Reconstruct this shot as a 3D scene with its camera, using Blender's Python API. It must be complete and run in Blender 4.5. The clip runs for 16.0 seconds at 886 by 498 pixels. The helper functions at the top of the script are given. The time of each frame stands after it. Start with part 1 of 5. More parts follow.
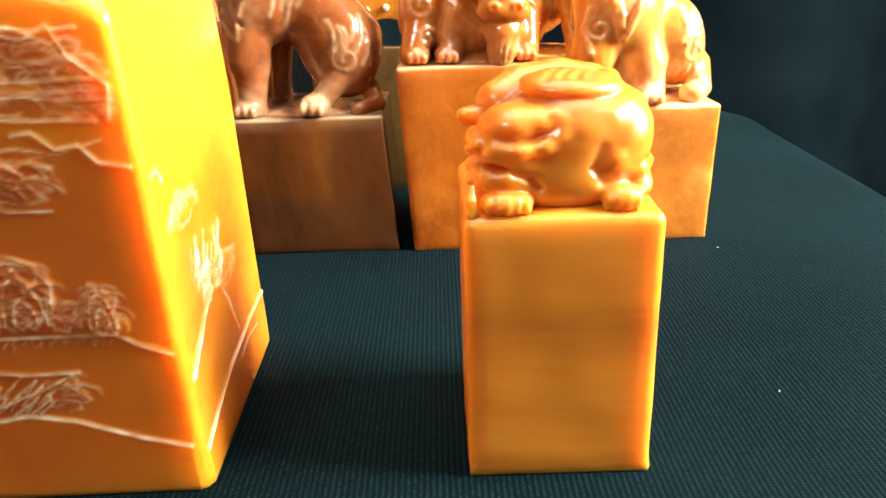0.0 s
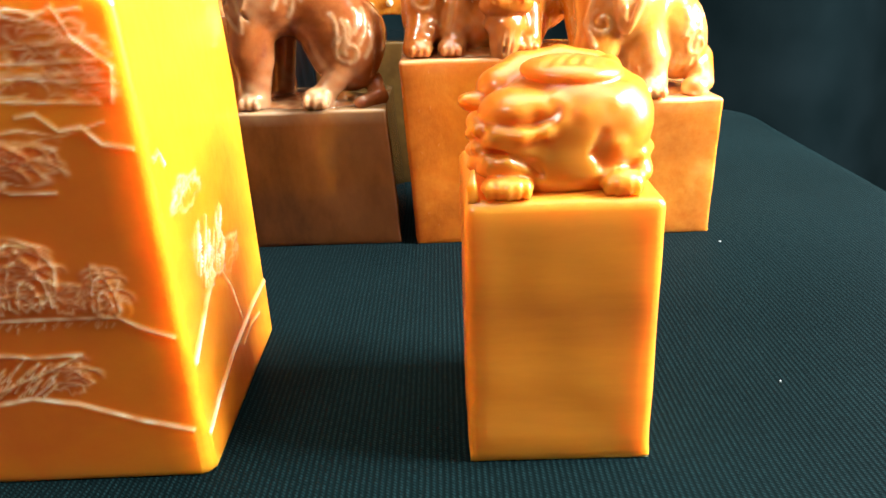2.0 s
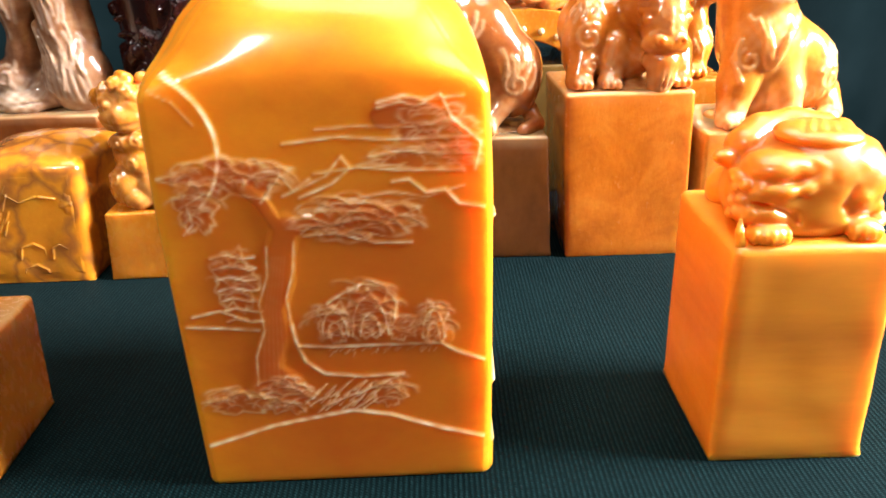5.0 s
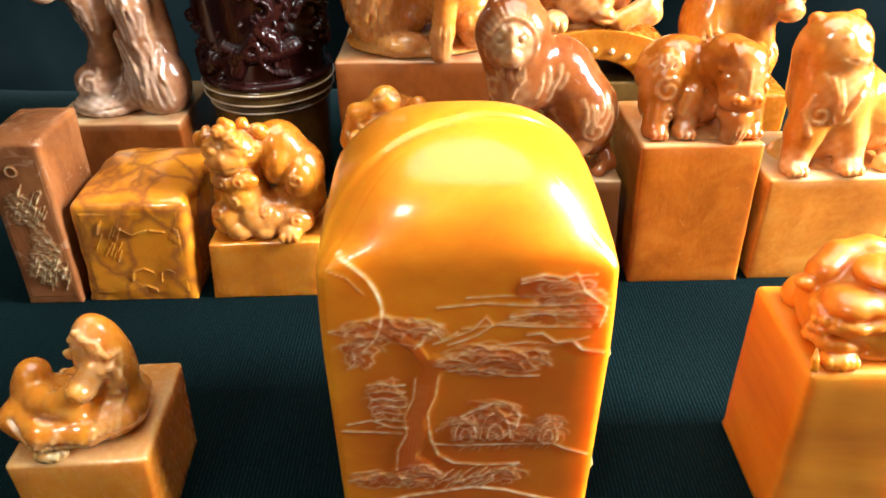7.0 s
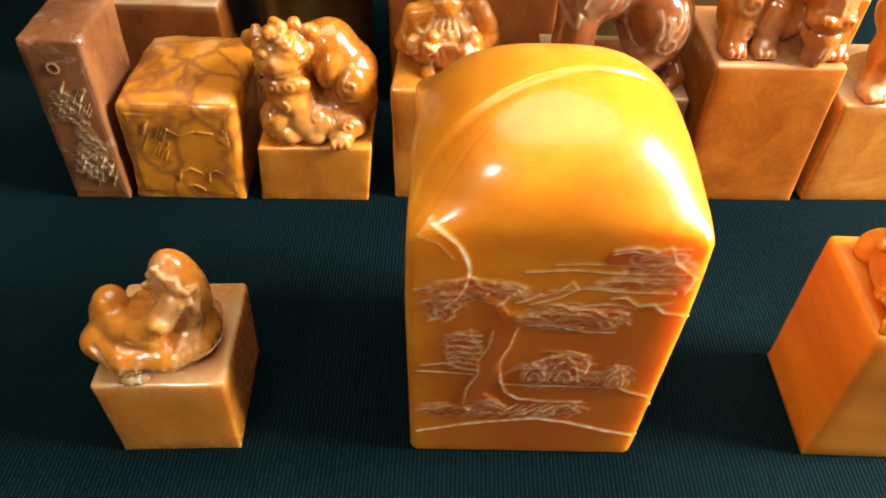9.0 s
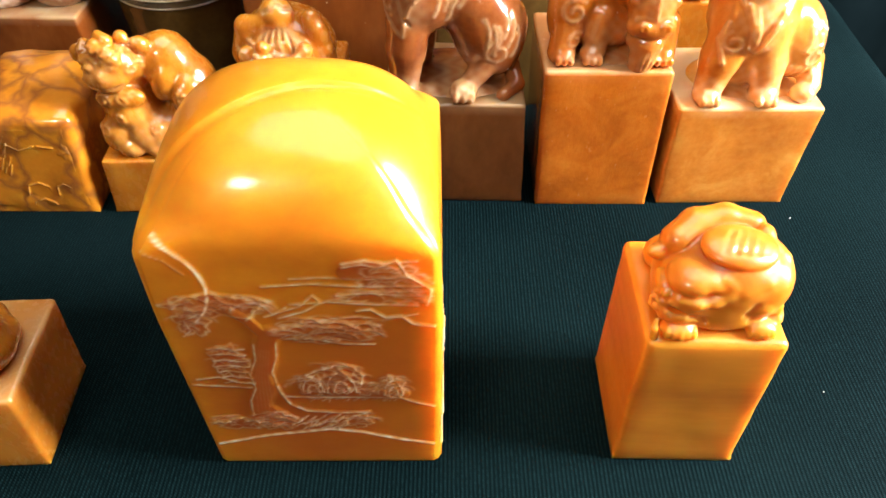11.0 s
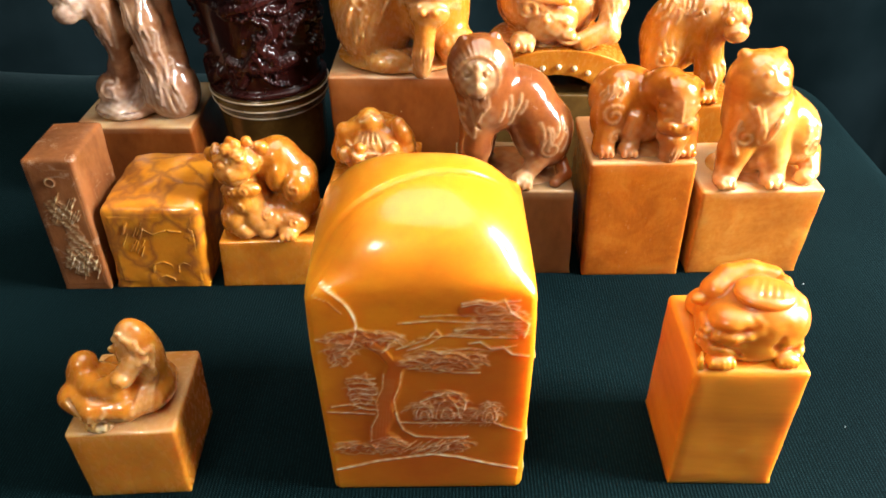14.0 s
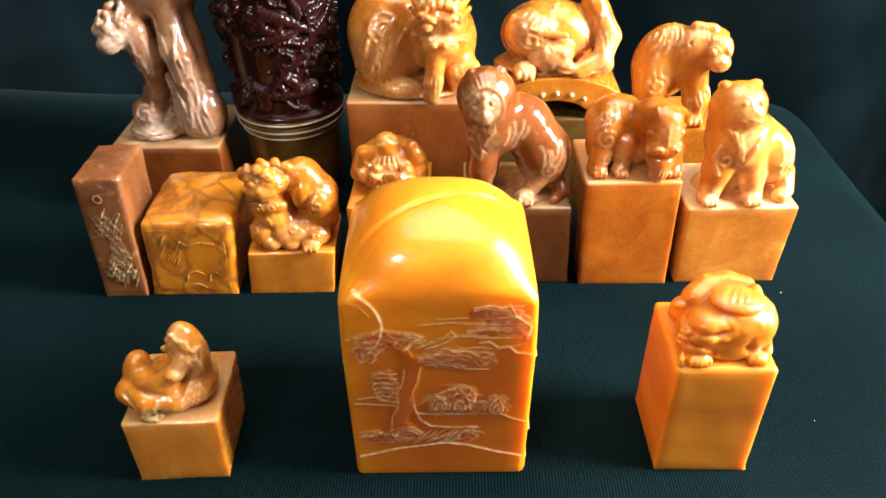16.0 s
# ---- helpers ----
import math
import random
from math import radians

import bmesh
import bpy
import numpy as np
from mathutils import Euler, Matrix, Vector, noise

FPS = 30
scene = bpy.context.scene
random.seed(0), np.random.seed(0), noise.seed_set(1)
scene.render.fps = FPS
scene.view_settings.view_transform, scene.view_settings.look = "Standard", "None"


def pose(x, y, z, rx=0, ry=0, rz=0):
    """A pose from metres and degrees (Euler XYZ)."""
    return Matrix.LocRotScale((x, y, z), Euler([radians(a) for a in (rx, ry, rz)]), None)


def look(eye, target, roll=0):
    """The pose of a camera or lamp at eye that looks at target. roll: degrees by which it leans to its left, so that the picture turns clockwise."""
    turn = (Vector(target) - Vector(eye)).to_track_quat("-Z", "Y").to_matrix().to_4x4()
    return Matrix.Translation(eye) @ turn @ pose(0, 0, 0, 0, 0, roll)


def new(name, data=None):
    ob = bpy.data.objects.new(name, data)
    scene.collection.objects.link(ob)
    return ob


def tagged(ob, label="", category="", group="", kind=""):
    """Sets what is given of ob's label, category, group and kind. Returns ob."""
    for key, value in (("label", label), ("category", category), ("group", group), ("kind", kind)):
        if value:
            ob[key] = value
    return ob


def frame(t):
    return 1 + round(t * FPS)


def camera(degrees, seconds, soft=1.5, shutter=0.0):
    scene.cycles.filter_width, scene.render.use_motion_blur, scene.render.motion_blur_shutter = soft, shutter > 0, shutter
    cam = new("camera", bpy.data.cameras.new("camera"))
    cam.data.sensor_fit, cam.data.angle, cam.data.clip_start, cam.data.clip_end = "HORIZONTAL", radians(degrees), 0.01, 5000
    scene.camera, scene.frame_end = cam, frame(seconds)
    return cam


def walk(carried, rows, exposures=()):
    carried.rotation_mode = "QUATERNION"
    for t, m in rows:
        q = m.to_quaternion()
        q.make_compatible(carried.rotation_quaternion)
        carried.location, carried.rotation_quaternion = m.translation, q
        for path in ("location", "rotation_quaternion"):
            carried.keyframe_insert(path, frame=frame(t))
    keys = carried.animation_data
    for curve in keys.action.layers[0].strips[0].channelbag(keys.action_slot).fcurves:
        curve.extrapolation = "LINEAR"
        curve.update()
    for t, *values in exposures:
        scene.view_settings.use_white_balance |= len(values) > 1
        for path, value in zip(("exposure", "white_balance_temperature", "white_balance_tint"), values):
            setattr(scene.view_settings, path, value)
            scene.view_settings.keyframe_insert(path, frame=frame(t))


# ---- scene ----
cam = camera(65.20, 16.0, soft=1.6, shutter=0.3)
PATH = [
    (0, (0.02963, 0.02922, 0.09365), (0.01502, 0.48587, -0.10946), -2.02),
    (0.5, (0.03388, 0.02947, 0.09138), (0.01375, 0.48694, -0.10940), -2.34),
    (1, (0.03320, 0.02980, 0.08987), (0.01689, 0.48669, -0.11259), -2.09),
    (1.5, (0.03115, 0.02999, 0.08997), (0.01532, 0.48656, -0.11325), -1.91),
    (2, (0.03024, 0.02742, 0.09096), (0.01247, 0.48484, -0.11016), -1.99),
    (2.5, (0.02836, 0.02664, 0.09105), (0.01184, 0.48411, -0.11008), -1.65),
    (3, (0.02692, 0.02618, 0.09075), (0.01128, 0.48440, -0.10873), -1.59),
    (3.5, (0.02612, 0.02723, 0.09049), (0.01267, 0.48505, -0.11006), -1.50),
    (4, (0.01553, 0.02255, 0.09397), (0.00302, 0.47828, -0.11135), -1.22),
    (4.5, (-0.00833, 0.01154, 0.10412), (-0.01797, 0.46529, -0.10569), -0.77),
    (5, (-0.02588, 0.01078, 0.11093), (-0.03628, 0.46350, -0.10104), -1.46),
    (5.2, (-0.03142, 0.00837, 0.11168), (-0.04131, 0.46236, -0.09761), -1.12),
    (7.3, (-0.05726, 0.02095, 0.17030), (-0.07349, 0.42446, -0.12452), -0.71),
    (7.5, (-0.06246, 0.02300, 0.16939), (-0.07313, 0.42207, -0.13166), 0.33),
    (8, (-0.06865, 0.03064, 0.17608), (-0.08529, 0.40653, -0.15321), 0.38),
    (8.5, (-0.07361, 0.03440, 0.17803), (-0.08954, 0.37921, -0.18371), 0.67),
    (9, (-0.06925, 0.03445, 0.18303), (-0.08427, 0.37552, -0.18226), 1.29),
    (9.5, (-0.04549, 0.03556, 0.18078), (-0.05820, 0.38013, -0.18131), 1.36),
    (9.7, (-0.03454, 0.03796, 0.18271), (-0.04317, 0.38009, -0.18180), 1.26),
    (11.8, (-0.01575, 0.03839, 0.18903), (-0.02666, 0.38108, -0.17490), 0.66),
    (12, (-0.01609, 0.03750, 0.19232), (-0.02748, 0.39037, -0.16172), 0.63),
    (12.5, (-0.01633, 0.03442, 0.19752), (-0.02605, 0.40433, -0.13874), 0.54),
    (13, (-0.02146, 0.02545, 0.20195), (-0.03257, 0.40193, -0.12690), 0.61),
    (13.5, (-0.02967, 0.00989, 0.20538), (-0.04374, 0.39474, -0.11351), -0.00),
    (14, (-0.03808, -0.00276, 0.20767), (-0.05652, 0.38707, -0.10489), -0.61),
    (14.5, (-0.04105, -0.00743, 0.20784), (-0.05842, 0.38226, -0.10495), -0.49),
    (15, (-0.04116, -0.01214, 0.21068), (-0.05996, 0.38137, -0.09722), -0.83),
    (15.5, (-0.04220, -0.01866, 0.21859), (-0.06187, 0.37295, -0.09166), -0.82),
    (16, (-0.04169, -0.02503, 0.22675), (-0.05955, 0.36877, -0.08082), -0.44),
]
walk(cam, [(t, look(eye, target, roll)) for t, eye, target, roll in PATH],
     exposures=[(0, 0.54), (3.5, 0.56), (5.2, 0.84), (7.3, 0.32), (9, 0.12), (9.7, 0.34), (11.8, 0.18), (13, 0.08), (14, 0.18), (16, 0.32)])

# ---- room light ----
def area_lamp(name, eye, target, sx, sy, watts, colour):
    d = bpy.data.lights.new(name, "AREA")
    d.shape, d.size, d.size_y, d.energy, d.color = "RECTANGLE", sx, sy, watts, colour
    ob = new(name, d)
    ob.matrix_world = look(eye, target)
    return ob


world = bpy.data.worlds.new("room_air")
scene.world = world
world.use_nodes = True
world.node_tree.nodes["Background"].inputs[0].default_value = (0.75, 0.9, 1.0, 1)
world.node_tree.nodes["Background"].inputs[1].default_value = 0.012

MID = (-0.02, 0.2, 0.05)
ceiling = area_lamp("ceiling_lamp", (0.12, 0.50, 1.86), (0.12, 0.50001, 0.0), 1.7, 1.7, 26.0, (1.0, 0.97, 0.90))
ceiling.data.shape = "DISK"
area_lamp("side_window_light", (0.66, 0.15, 0.42), MID, 0.20, 0.50, 27.0, (0.97, 0.98, 1.0))
area_lamp("desk_lamp_light", (-0.36, -0.40, 0.72), MID, 0.13, 0.13, 2.7, (1.0, 0.95, 0.88))


# ---- materials ----
def nodes_of(name):
    m = bpy.data.materials.new(name)
    m.use_nodes = True
    nt = m.node_tree
    return m, nt, nt.nodes["Principled BSDF"]


def node(nt, kind, **values):
    n = nt.nodes.new(kind)
    for k, v in values.items():
        n.inputs[k].default_value = v
    return n


def mapped(nt, scale=(1, 1, 1), offset=(0, 0, 0)):
    tc = nt.nodes.new("ShaderNodeTexCoord")
    mp = nt.nodes.new("ShaderNodeMapping")
    mp.inputs["Scale"].default_value = scale
    mp.inputs["Location"].default_value = offset
    nt.links.new(tc.outputs["Object"], mp.inputs["Vector"])
    return mp.outputs["Vector"]


def ramp(nt, fac, *stops):
    r = nt.nodes.new("ShaderNodeValToRGB")
    el = r.color_ramp.elements
    while len(el) < len(stops):
        el.new(0.5)
    for e, (p, c) in zip(el, stops):
        e.position, e.color = p, (*c, 1)
    nt.links.new(fac, r.inputs["Fac"])
    return r.outputs["Color"]


def mix(nt, fac, a, b):
    m = nt.nodes.new("ShaderNodeMix")
    m.data_type = "RGBA"
    for sock, v in ((m.inputs[0], fac), (m.inputs[6], a), (m.inputs[7], b)):
        if hasattr(v, "links"):
            nt.links.new(v, sock)
        elif isinstance(v, tuple):
            sock.default_value = (*v, 1)
        else:
            sock.default_value = v
    return m.outputs[2]


def stone(name, deep, mid, pale, stretch=(1, 1, 1), cloud=45.0, patch=None, patch_at=(0.55, 0.72), vein=None, rough=0.2, sss=0.65, seed=0.0, bump=0.25, chalk=(0.70, 0.53, 0.29), coat=0.9, spec=0.45, gloss=0.09, depth=0.005):
    """Polished waxy soapstone: clouded colour at two scales, soft light under the skin, faint scratches."""
    m, nt, p = nodes_of(name)
    v = mapped(nt, stretch, (seed, seed * 0.7, seed * 1.3))
    n1 = node(nt, "ShaderNodeTexNoise", Scale=cloud, Detail=4.0, Roughness=0.55, Distortion=0.6)
    n2 = node(nt, "ShaderNodeTexNoise", Scale=cloud * 9, Detail=5.0, Roughness=0.65)
    for n in (n1, n2):
        nt.links.new(v, n.inputs["Vector"])
    col = ramp(nt, n1.outputs["Fac"], (0.28, deep), (0.52, mid), (0.78, pale))
    fine = ramp(nt, n2.outputs["Fac"], (0.3, deep), (0.7, pale))
    col = mix(nt, 0.18, col, fine)
    if patch:
        n3 = node(nt, "ShaderNodeTexNoise", Scale=cloud * 1.7, Detail=6.0, Roughness=0.7, Distortion=1.2)
        nt.links.new(mapped(nt, (1, 1, 1), (seed + 3, 1, 2)), n3.inputs["Vector"])
        f = ramp(nt, n3.outputs["Fac"], (patch_at[0], (0, 0, 0)), (patch_at[1], (1, 1, 1)))
        col = mix(nt, f, col, patch)
    if vein:
        vo = node(nt, "ShaderNodeTexVoronoi", Scale=58.0)
        vo.feature = "DISTANCE_TO_EDGE"
        wv = node(nt, "ShaderNodeTexNoise", Scale=60.0, Detail=3.0)
        mv = nt.nodes.new("ShaderNodeVectorMath")
        mv.operation = "MULTIPLY_ADD"
        mv.inputs[1].default_value = (0.030, 0.030, 0.030)
        base = mapped(nt, (1, 1, 0.55), (seed, 0, 0))
        nt.links.new(mapped(nt), wv.inputs["Vector"])
        nt.links.new(wv.outputs["Color"], mv.inputs[0])
        nt.links.new(base, mv.inputs[2])
        nt.links.new(mv.outputs[0], vo.inputs["Vector"])
        f = ramp(nt, vo.outputs["Distance"], (0.0, (0.75, 0.75, 0.75)), (0.16, (0, 0, 0)))
        col = mix(nt, f, col, vein)
    # worn holds pale wear and, on the figures, painted glints as well
    at = nt.nodes.new("ShaderNodeAttribute")
    at.attribute_name = "worn"
    sp = node(nt, "ShaderNodeTexVoronoi", Scale=120.0)
    nt.links.new(mapped(nt, (1, 1, 1), (seed * 2.0, 0.3, 0.1)), sp.inputs["Vector"])
    dot = ramp(nt, sp.outputs["Distance"], (0.03, (1, 1, 1)), (0.055, (0, 0, 0)))
    few = ramp(nt, sp.outputs["Color"], (0.80, (0, 0, 0)), (0.84, (0.7, 0.7, 0.7)))
    both = nt.nodes.new("ShaderNodeMath")
    both.operation = "MULTIPLY"
    nt.links.new(dot, both.inputs[0])
    nt.links.new(few, both.inputs[1])
    col = mix(nt, both.outputs[0], col, chalk)
    st = nt.nodes.new("ShaderNodeAttribute")
    st.attribute_name = "redness"
    dark = mix(nt, 0.8, col, (0.52, 0.088, 0.010))
    col = mix(nt, st.outputs["Fac"], col, dark)
    col = mix(nt, at.outputs["Fac"], col, chalk)
    nt.links.new(col, p.inputs["Base Color"])
    p.inputs["Subsurface Weight"].default_value = sss
    p.inputs["Subsurface Radius"].default_value = (1.0, 0.80, 0.45)
    p.inputs["Subsurface Scale"].default_value = depth
    p.inputs["Coat Weight"].default_value = coat
    p.inputs["Specular IOR Level"].default_value = spec
    p.inputs["Coat Roughness"].default_value = gloss
    n4 = node(nt, "ShaderNodeTexNoise", Scale=520.0, Detail=4.0, Roughness=0.6)
    nt.links.new(mapped(nt, (1, 1, 0.5)), n4.inputs["Vector"])
    rr = nt.nodes.new("ShaderNodeMapRange")
    rr.inputs["To Min"].default_value, rr.inputs["To Max"].default_value = rough * 0.7, rough * 1.5
    nt.links.new(n4.outputs["Fac"], rr.inputs["Value"])
    nt.links.new(rr.outputs[0], p.inputs["Roughness"])
    b = node(nt, "ShaderNodeBump", Strength=bump, Distance=0.0004)
    nt.links.new(n4.outputs["Fac"], b.inputs["Height"])
    nt.links.new(b.outputs["Normal"], p.inputs["Normal"])
    return m


def cloth(name, dark, light, weave=0.34):
    """Black-green twill: fine crossing threads and faint lint."""
    m, nt, p = nodes_of(name)
    v = mapped(nt)
    big = node(nt, "ShaderNodeTexNoise", Scale=9.0, Detail=4.0)
    nt.links.new(v, big.inputs["Vector"])
    col = ramp(nt, big.outputs["Fac"], (0.35, dark), (0.7, light))
    # ribs 1.2 mm apart, each laid with short slanting stitches
    waves = []
    for scale, way, slip in ((262.0, (1, 0.03, 0), 0.25), (430.0, (0.55, 1, 0), 0.6)):
        w = node(nt, "ShaderNodeTexWave", Scale=scale, Distortion=slip, Detail=1.0)
        w.inputs["Detail Scale"].default_value = 0.4
        w.bands_direction = "X"
        dot = nt.nodes.new("ShaderNodeVectorMath")
        dot.operation = "DOT_PRODUCT"
        dot.inputs[1].default_value = way
        nt.links.new(v, dot.inputs[0])
        nt.links.new(dot.outputs["Value"], w.inputs["Vector"])
        waves.append(w.outputs["Fac"])
    mul = nt.nodes.new("ShaderNodeMath")
    mul.operation = "MULTIPLY"
    nt.links.new(waves[0], mul.inputs[0])
    nt.links.new(ramp(nt, waves[1], (0.0, (0.35, 0.35, 0.35)), (0.8, (1, 1, 1))), mul.inputs[1])
    fray = node(nt, "ShaderNodeTexNoise", Scale=900.0, Detail=2.0)
    nt.links.new(v, fray.inputs["Vector"])
    tuft = nt.nodes.new("ShaderNodeMath")
    tuft.operation = "MULTIPLY"
    nt.links.new(ramp(nt, mul.outputs[0], (0.25, (0, 0, 0)), (0.75, (1, 1, 1))), tuft.inputs[0])
    nt.links.new(ramp(nt, fray.outputs["Fac"], (0.32, (0.1, 0.1, 0.1)), (0.68, (1, 1, 1))), tuft.inputs[1])
    thread = mix(nt, tuft.outputs[0], tuple(c * 0.6 for c in dark), tuple(c * 5.5 for c in light))
    col = mix(nt, weave, col, thread)
    nt.links.new(col, p.inputs["Base Color"])
    p.inputs["Roughness"].default_value = 0.68
    p.inputs["Specular IOR Level"].default_value = 0.05
    p.inputs["Specular Tint"].default_value = (0.30, 0.80, 0.90, 1)
    p.inputs["Sheen Weight"].default_value = 0.03
    p.inputs["Sheen Roughness"].default_value = 0.35
    p.inputs["Sheen Tint"].default_value = (0.55, 0.85, 0.9, 1)
    b = node(nt, "ShaderNodeBump", Strength=weave * 1.1, Distance=0.0003)
    nt.links.new(mul.outputs[0], b.inputs["Height"])
    nt.links.new(b.outputs["Normal"], p.inputs["Normal"])
    return m


def plaster(name, colour):
    m, nt, p = nodes_of(name)
    n = node(nt, "ShaderNodeTexNoise", Scale=4.0, Detail=6.0)
    nt.links.new(mapped(nt), n.inputs["Vector"])
    nt.links.new(ramp(nt, n.outputs["Fac"], (0.3, tuple(c * 0.9 for c in colour)), (0.7, colour)), p.inputs["Base Color"])
    p.inputs["Roughness"].default_value = 0.9
    return m


AMBER = stone("amber_soapstone", (0.64, 0.168, 0.007), (0.84, 0.275, 0.011), (0.93, 0.41, 0.024), (1, 1, 1.5), 22, sss=0.95, rough=0.32, bump=0.03, gloss=0.13, depth=0.010, chalk=(0.95, 0.72, 0.42), coat=0.65, spec=0.3)
BANDED = stone("banded_amber_soapstone", (0.52, 0.155, 0.010), (0.69, 0.236, 0.014), (0.79, 0.32, 0.028), (0.35, 0.35, 2.2), 26, seed=2.0, rough=0.34, bump=0.04, sss=0.9, coat=0.5, gloss=0.17, depth=0.008)
HONEY = stone("honey_soapstone", (0.42, 0.115, 0.009), (0.61, 0.215, 0.017), (0.77, 0.36, 0.052), seed=5.0, rough=0.24, bump=0.06, sss=0.8, gloss=0.12, depth=0.006)
PALE_HONEY = stone("pale_honey_soapstone", (0.46, 0.128, 0.011), (0.66, 0.235, 0.024), (0.86, 0.46, 0.10), seed=8.0, rough=0.18, bump=0.12, chalk=(0.86, 0.66, 0.38))
YELLOW = stone("yellow_soapstone", (0.36, 0.098, 0.006), (0.53, 0.178, 0.011), (0.70, 0.31, 0.036), seed=7.0, rough=0.24, bump=0.06, gloss=0.12)
VEINED = stone("veined_yellow_soapstone", (0.47, 0.150, 0.008), (0.63, 0.220, 0.012), (0.72, 0.30, 0.024), vein=(0.24, 0.075, 0.02), seed=1.0, bump=0.15)
BROWN = stone("brown_soapstone", (0.065, 0.019, 0.005), (0.125, 0.040, 0.008), (0.23, 0.085, 0.02), (1, 1, 0.5), 30, seed=11.0, bump=0.15)
CARVED_BROWN = stone("brown_soapstone_with_pale_carving", (0.13, 0.045, 0.014), (0.24, 0.085, 0.026), (0.36, 0.15, 0.055), (1, 1, 0.6), 40, patch=(0.52, 0.36, 0.24), patch_at=(0.58, 0.80), seed=11.5, bump=0.3)
RUST = stone("rust_soapstone", (0.32, 0.075, 0.005), (0.50, 0.140, 0.009), (0.64, 0.23, 0.027), cloud=60, seed=4.0, rough=0.22, bump=0.3)
DEEP_RUST = stone("deep_rust_soapstone", (0.15, 0.034, 0.006), (0.25, 0.065, 0.010), (0.40, 0.13, 0.028), (1, 1, 0.6), 26, seed=14.0, rough=0.2, bump=0.15)
RUSSET = stone("russet_soapstone", (0.14, 0.034, 0.008), (0.27, 0.075, 0.016), (0.44, 0.16, 0.045), patch=(0.58, 0.38, 0.26), patch_at=(0.64, 0.84), seed=13.0, rough=0.15, bump=0.12)
PALE = stone("pale_russet_soapstone", (0.15, 0.052, 0.022), (0.29, 0.12, 0.052), (0.56, 0.34, 0.19), cloud=40, seed=17.0, rough=0.18, bump=0.15, chalk=(0.80, 0.66, 0.52))
CHALKY = stone("pale_worn_soapstone", (0.5, 0.3, 0.14), (0.66, 0.46, 0.27), (0.78, 0.62, 0.45), cloud=90, seed=3.0, rough=0.3)
OXBLOOD = stone("oxblood_horn", (0.008, 0.002, 0.002), (0.018, 0.0035, 0.003), (0.045, 0.009, 0.007), cloud=60, seed=9.0, sss=0.1, rough=0.22, bump=0.1, coat=0.25, spec=0.3)
OLIVE = stone("olive_brown_horn", (0.06, 0.03, 0.008), (0.11, 0.06, 0.014), (0.18, 0.11, 0.03), cloud=40, seed=6.0, sss=0.2, bump=0.1)
TWILL = cloth("black_green_twill", (0.0005, 0.0021, 0.0024), (0.0026, 0.0078, 0.0086), 0.34)
DRAPE = cloth("dark_drape", (0.0036, 0.0078, 0.0090), (0.0088, 0.0162, 0.0188), 0.02)
PLASTER = plaster("grey_plaster", (0.14, 0.14, 0.135))
LINT = plaster("white_lint", (0.42, 0.43, 0.42))


# ---- mesh helpers ----
def mesh_object(name, verts, faces, material, parent=None, label="", smooth=True):
    me = bpy.data.meshes.new(name)
    me.from_pydata(verts, [], faces)
    me.materials.append(material)
    if smooth:
        me.polygons.foreach_set("use_smooth", [True] * len(me.polygons))
    me.update()
    ob = new(name, me)
    if parent:
        ob.parent = parent
    return tagged(ob, label)


def part(name, bm, material, parent=None, label="", smooth=True):
    bmesh.ops.recalc_face_normals(bm, faces=bm.faces)
    me = bpy.data.meshes.new(name)
    bm.to_mesh(me)
    bm.free()
    me.materials.append(material)
    if smooth:
        me.polygons.foreach_set("use_smooth", [True] * len(me.polygons))
    ob = new(name, me)
    if parent:
        ob.parent = parent
    return tagged(ob, label)


def thing(name, x, y, z, turn, label, category, group=""):
    """An empty at the base of a thing, in metres and degrees."""
    ob = new(name)
    ob.empty_display_size = 0.01
    ob.matrix_world = pose(x, y, z, 0, 0, turn)
    return tagged(ob, label, category, group)


def block_mesh(w, d, h, r=1.4, taper=0.0, wobble=0.12, seed=1, dome=0.0, cell=2.2, lean=(0, 0)):
    """A worn, rounded stone block in millimetres, standing on z = 0 about the origin."""
    bm = bmesh.new()
    bmesh.ops.create_cube(bm, size=1.0)
    for v in bm.verts:
        v.co = Vector((v.co.x * w, v.co.y * d, (v.co.z + 0.5) * h))
    bmesh.ops.bevel(bm, geom=list(bm.edges), offset=r, segments=4, profile=0.5, affect="EDGES")
    n = max(2, int(max(w, d, h) / cell / 2))
    long = [e for e in bm.edges if e.calc_length() > min(w, d, h) * 0.5]
    bmesh.ops.subdivide_edges(bm, edges=long, cuts=n, use_grid_fill=True)
    for v in bm.verts:
        # the foot is ground flat: its edge is barely broken
        if v.co.z < r:
            sq = 1 - v.co.z / r
            for ax, half in ((0, w / 2), (1, d / 2)):
                if abs(v.co[ax]) > half - r - 0.01:
                    v.co[ax] += math.copysign(min(half - 0.25 * sq - abs(v.co[ax]), r) * sq ** 0.5, v.co[ax]) if abs(v.co[ax]) > half - r + 0.01 or sq > 0.99 else 0
        k = 1.0 + taper * (v.co.z / h)
        v.co.x *= k
        v.co.y *= k
        if dome:
            q = max(0.0, 1 - (2 * v.co.x / w) ** 2) * max(0.0, 1 - (2 * v.co.y / d) ** 2)
            v.co.z += dome * q * (v.co.z / h) ** 3
        s = noise.noise_vector(v.co * 0.11 + Vector((seed * 7.1, 0, 0)))
        if v.co.z > 0.3:
            v.co += s * wobble * 2.2
        v.co.x += lean[0] * v.co.z
        v.co.y += lean[1] * v.co.z
        v.co *= 0.001
    return bm


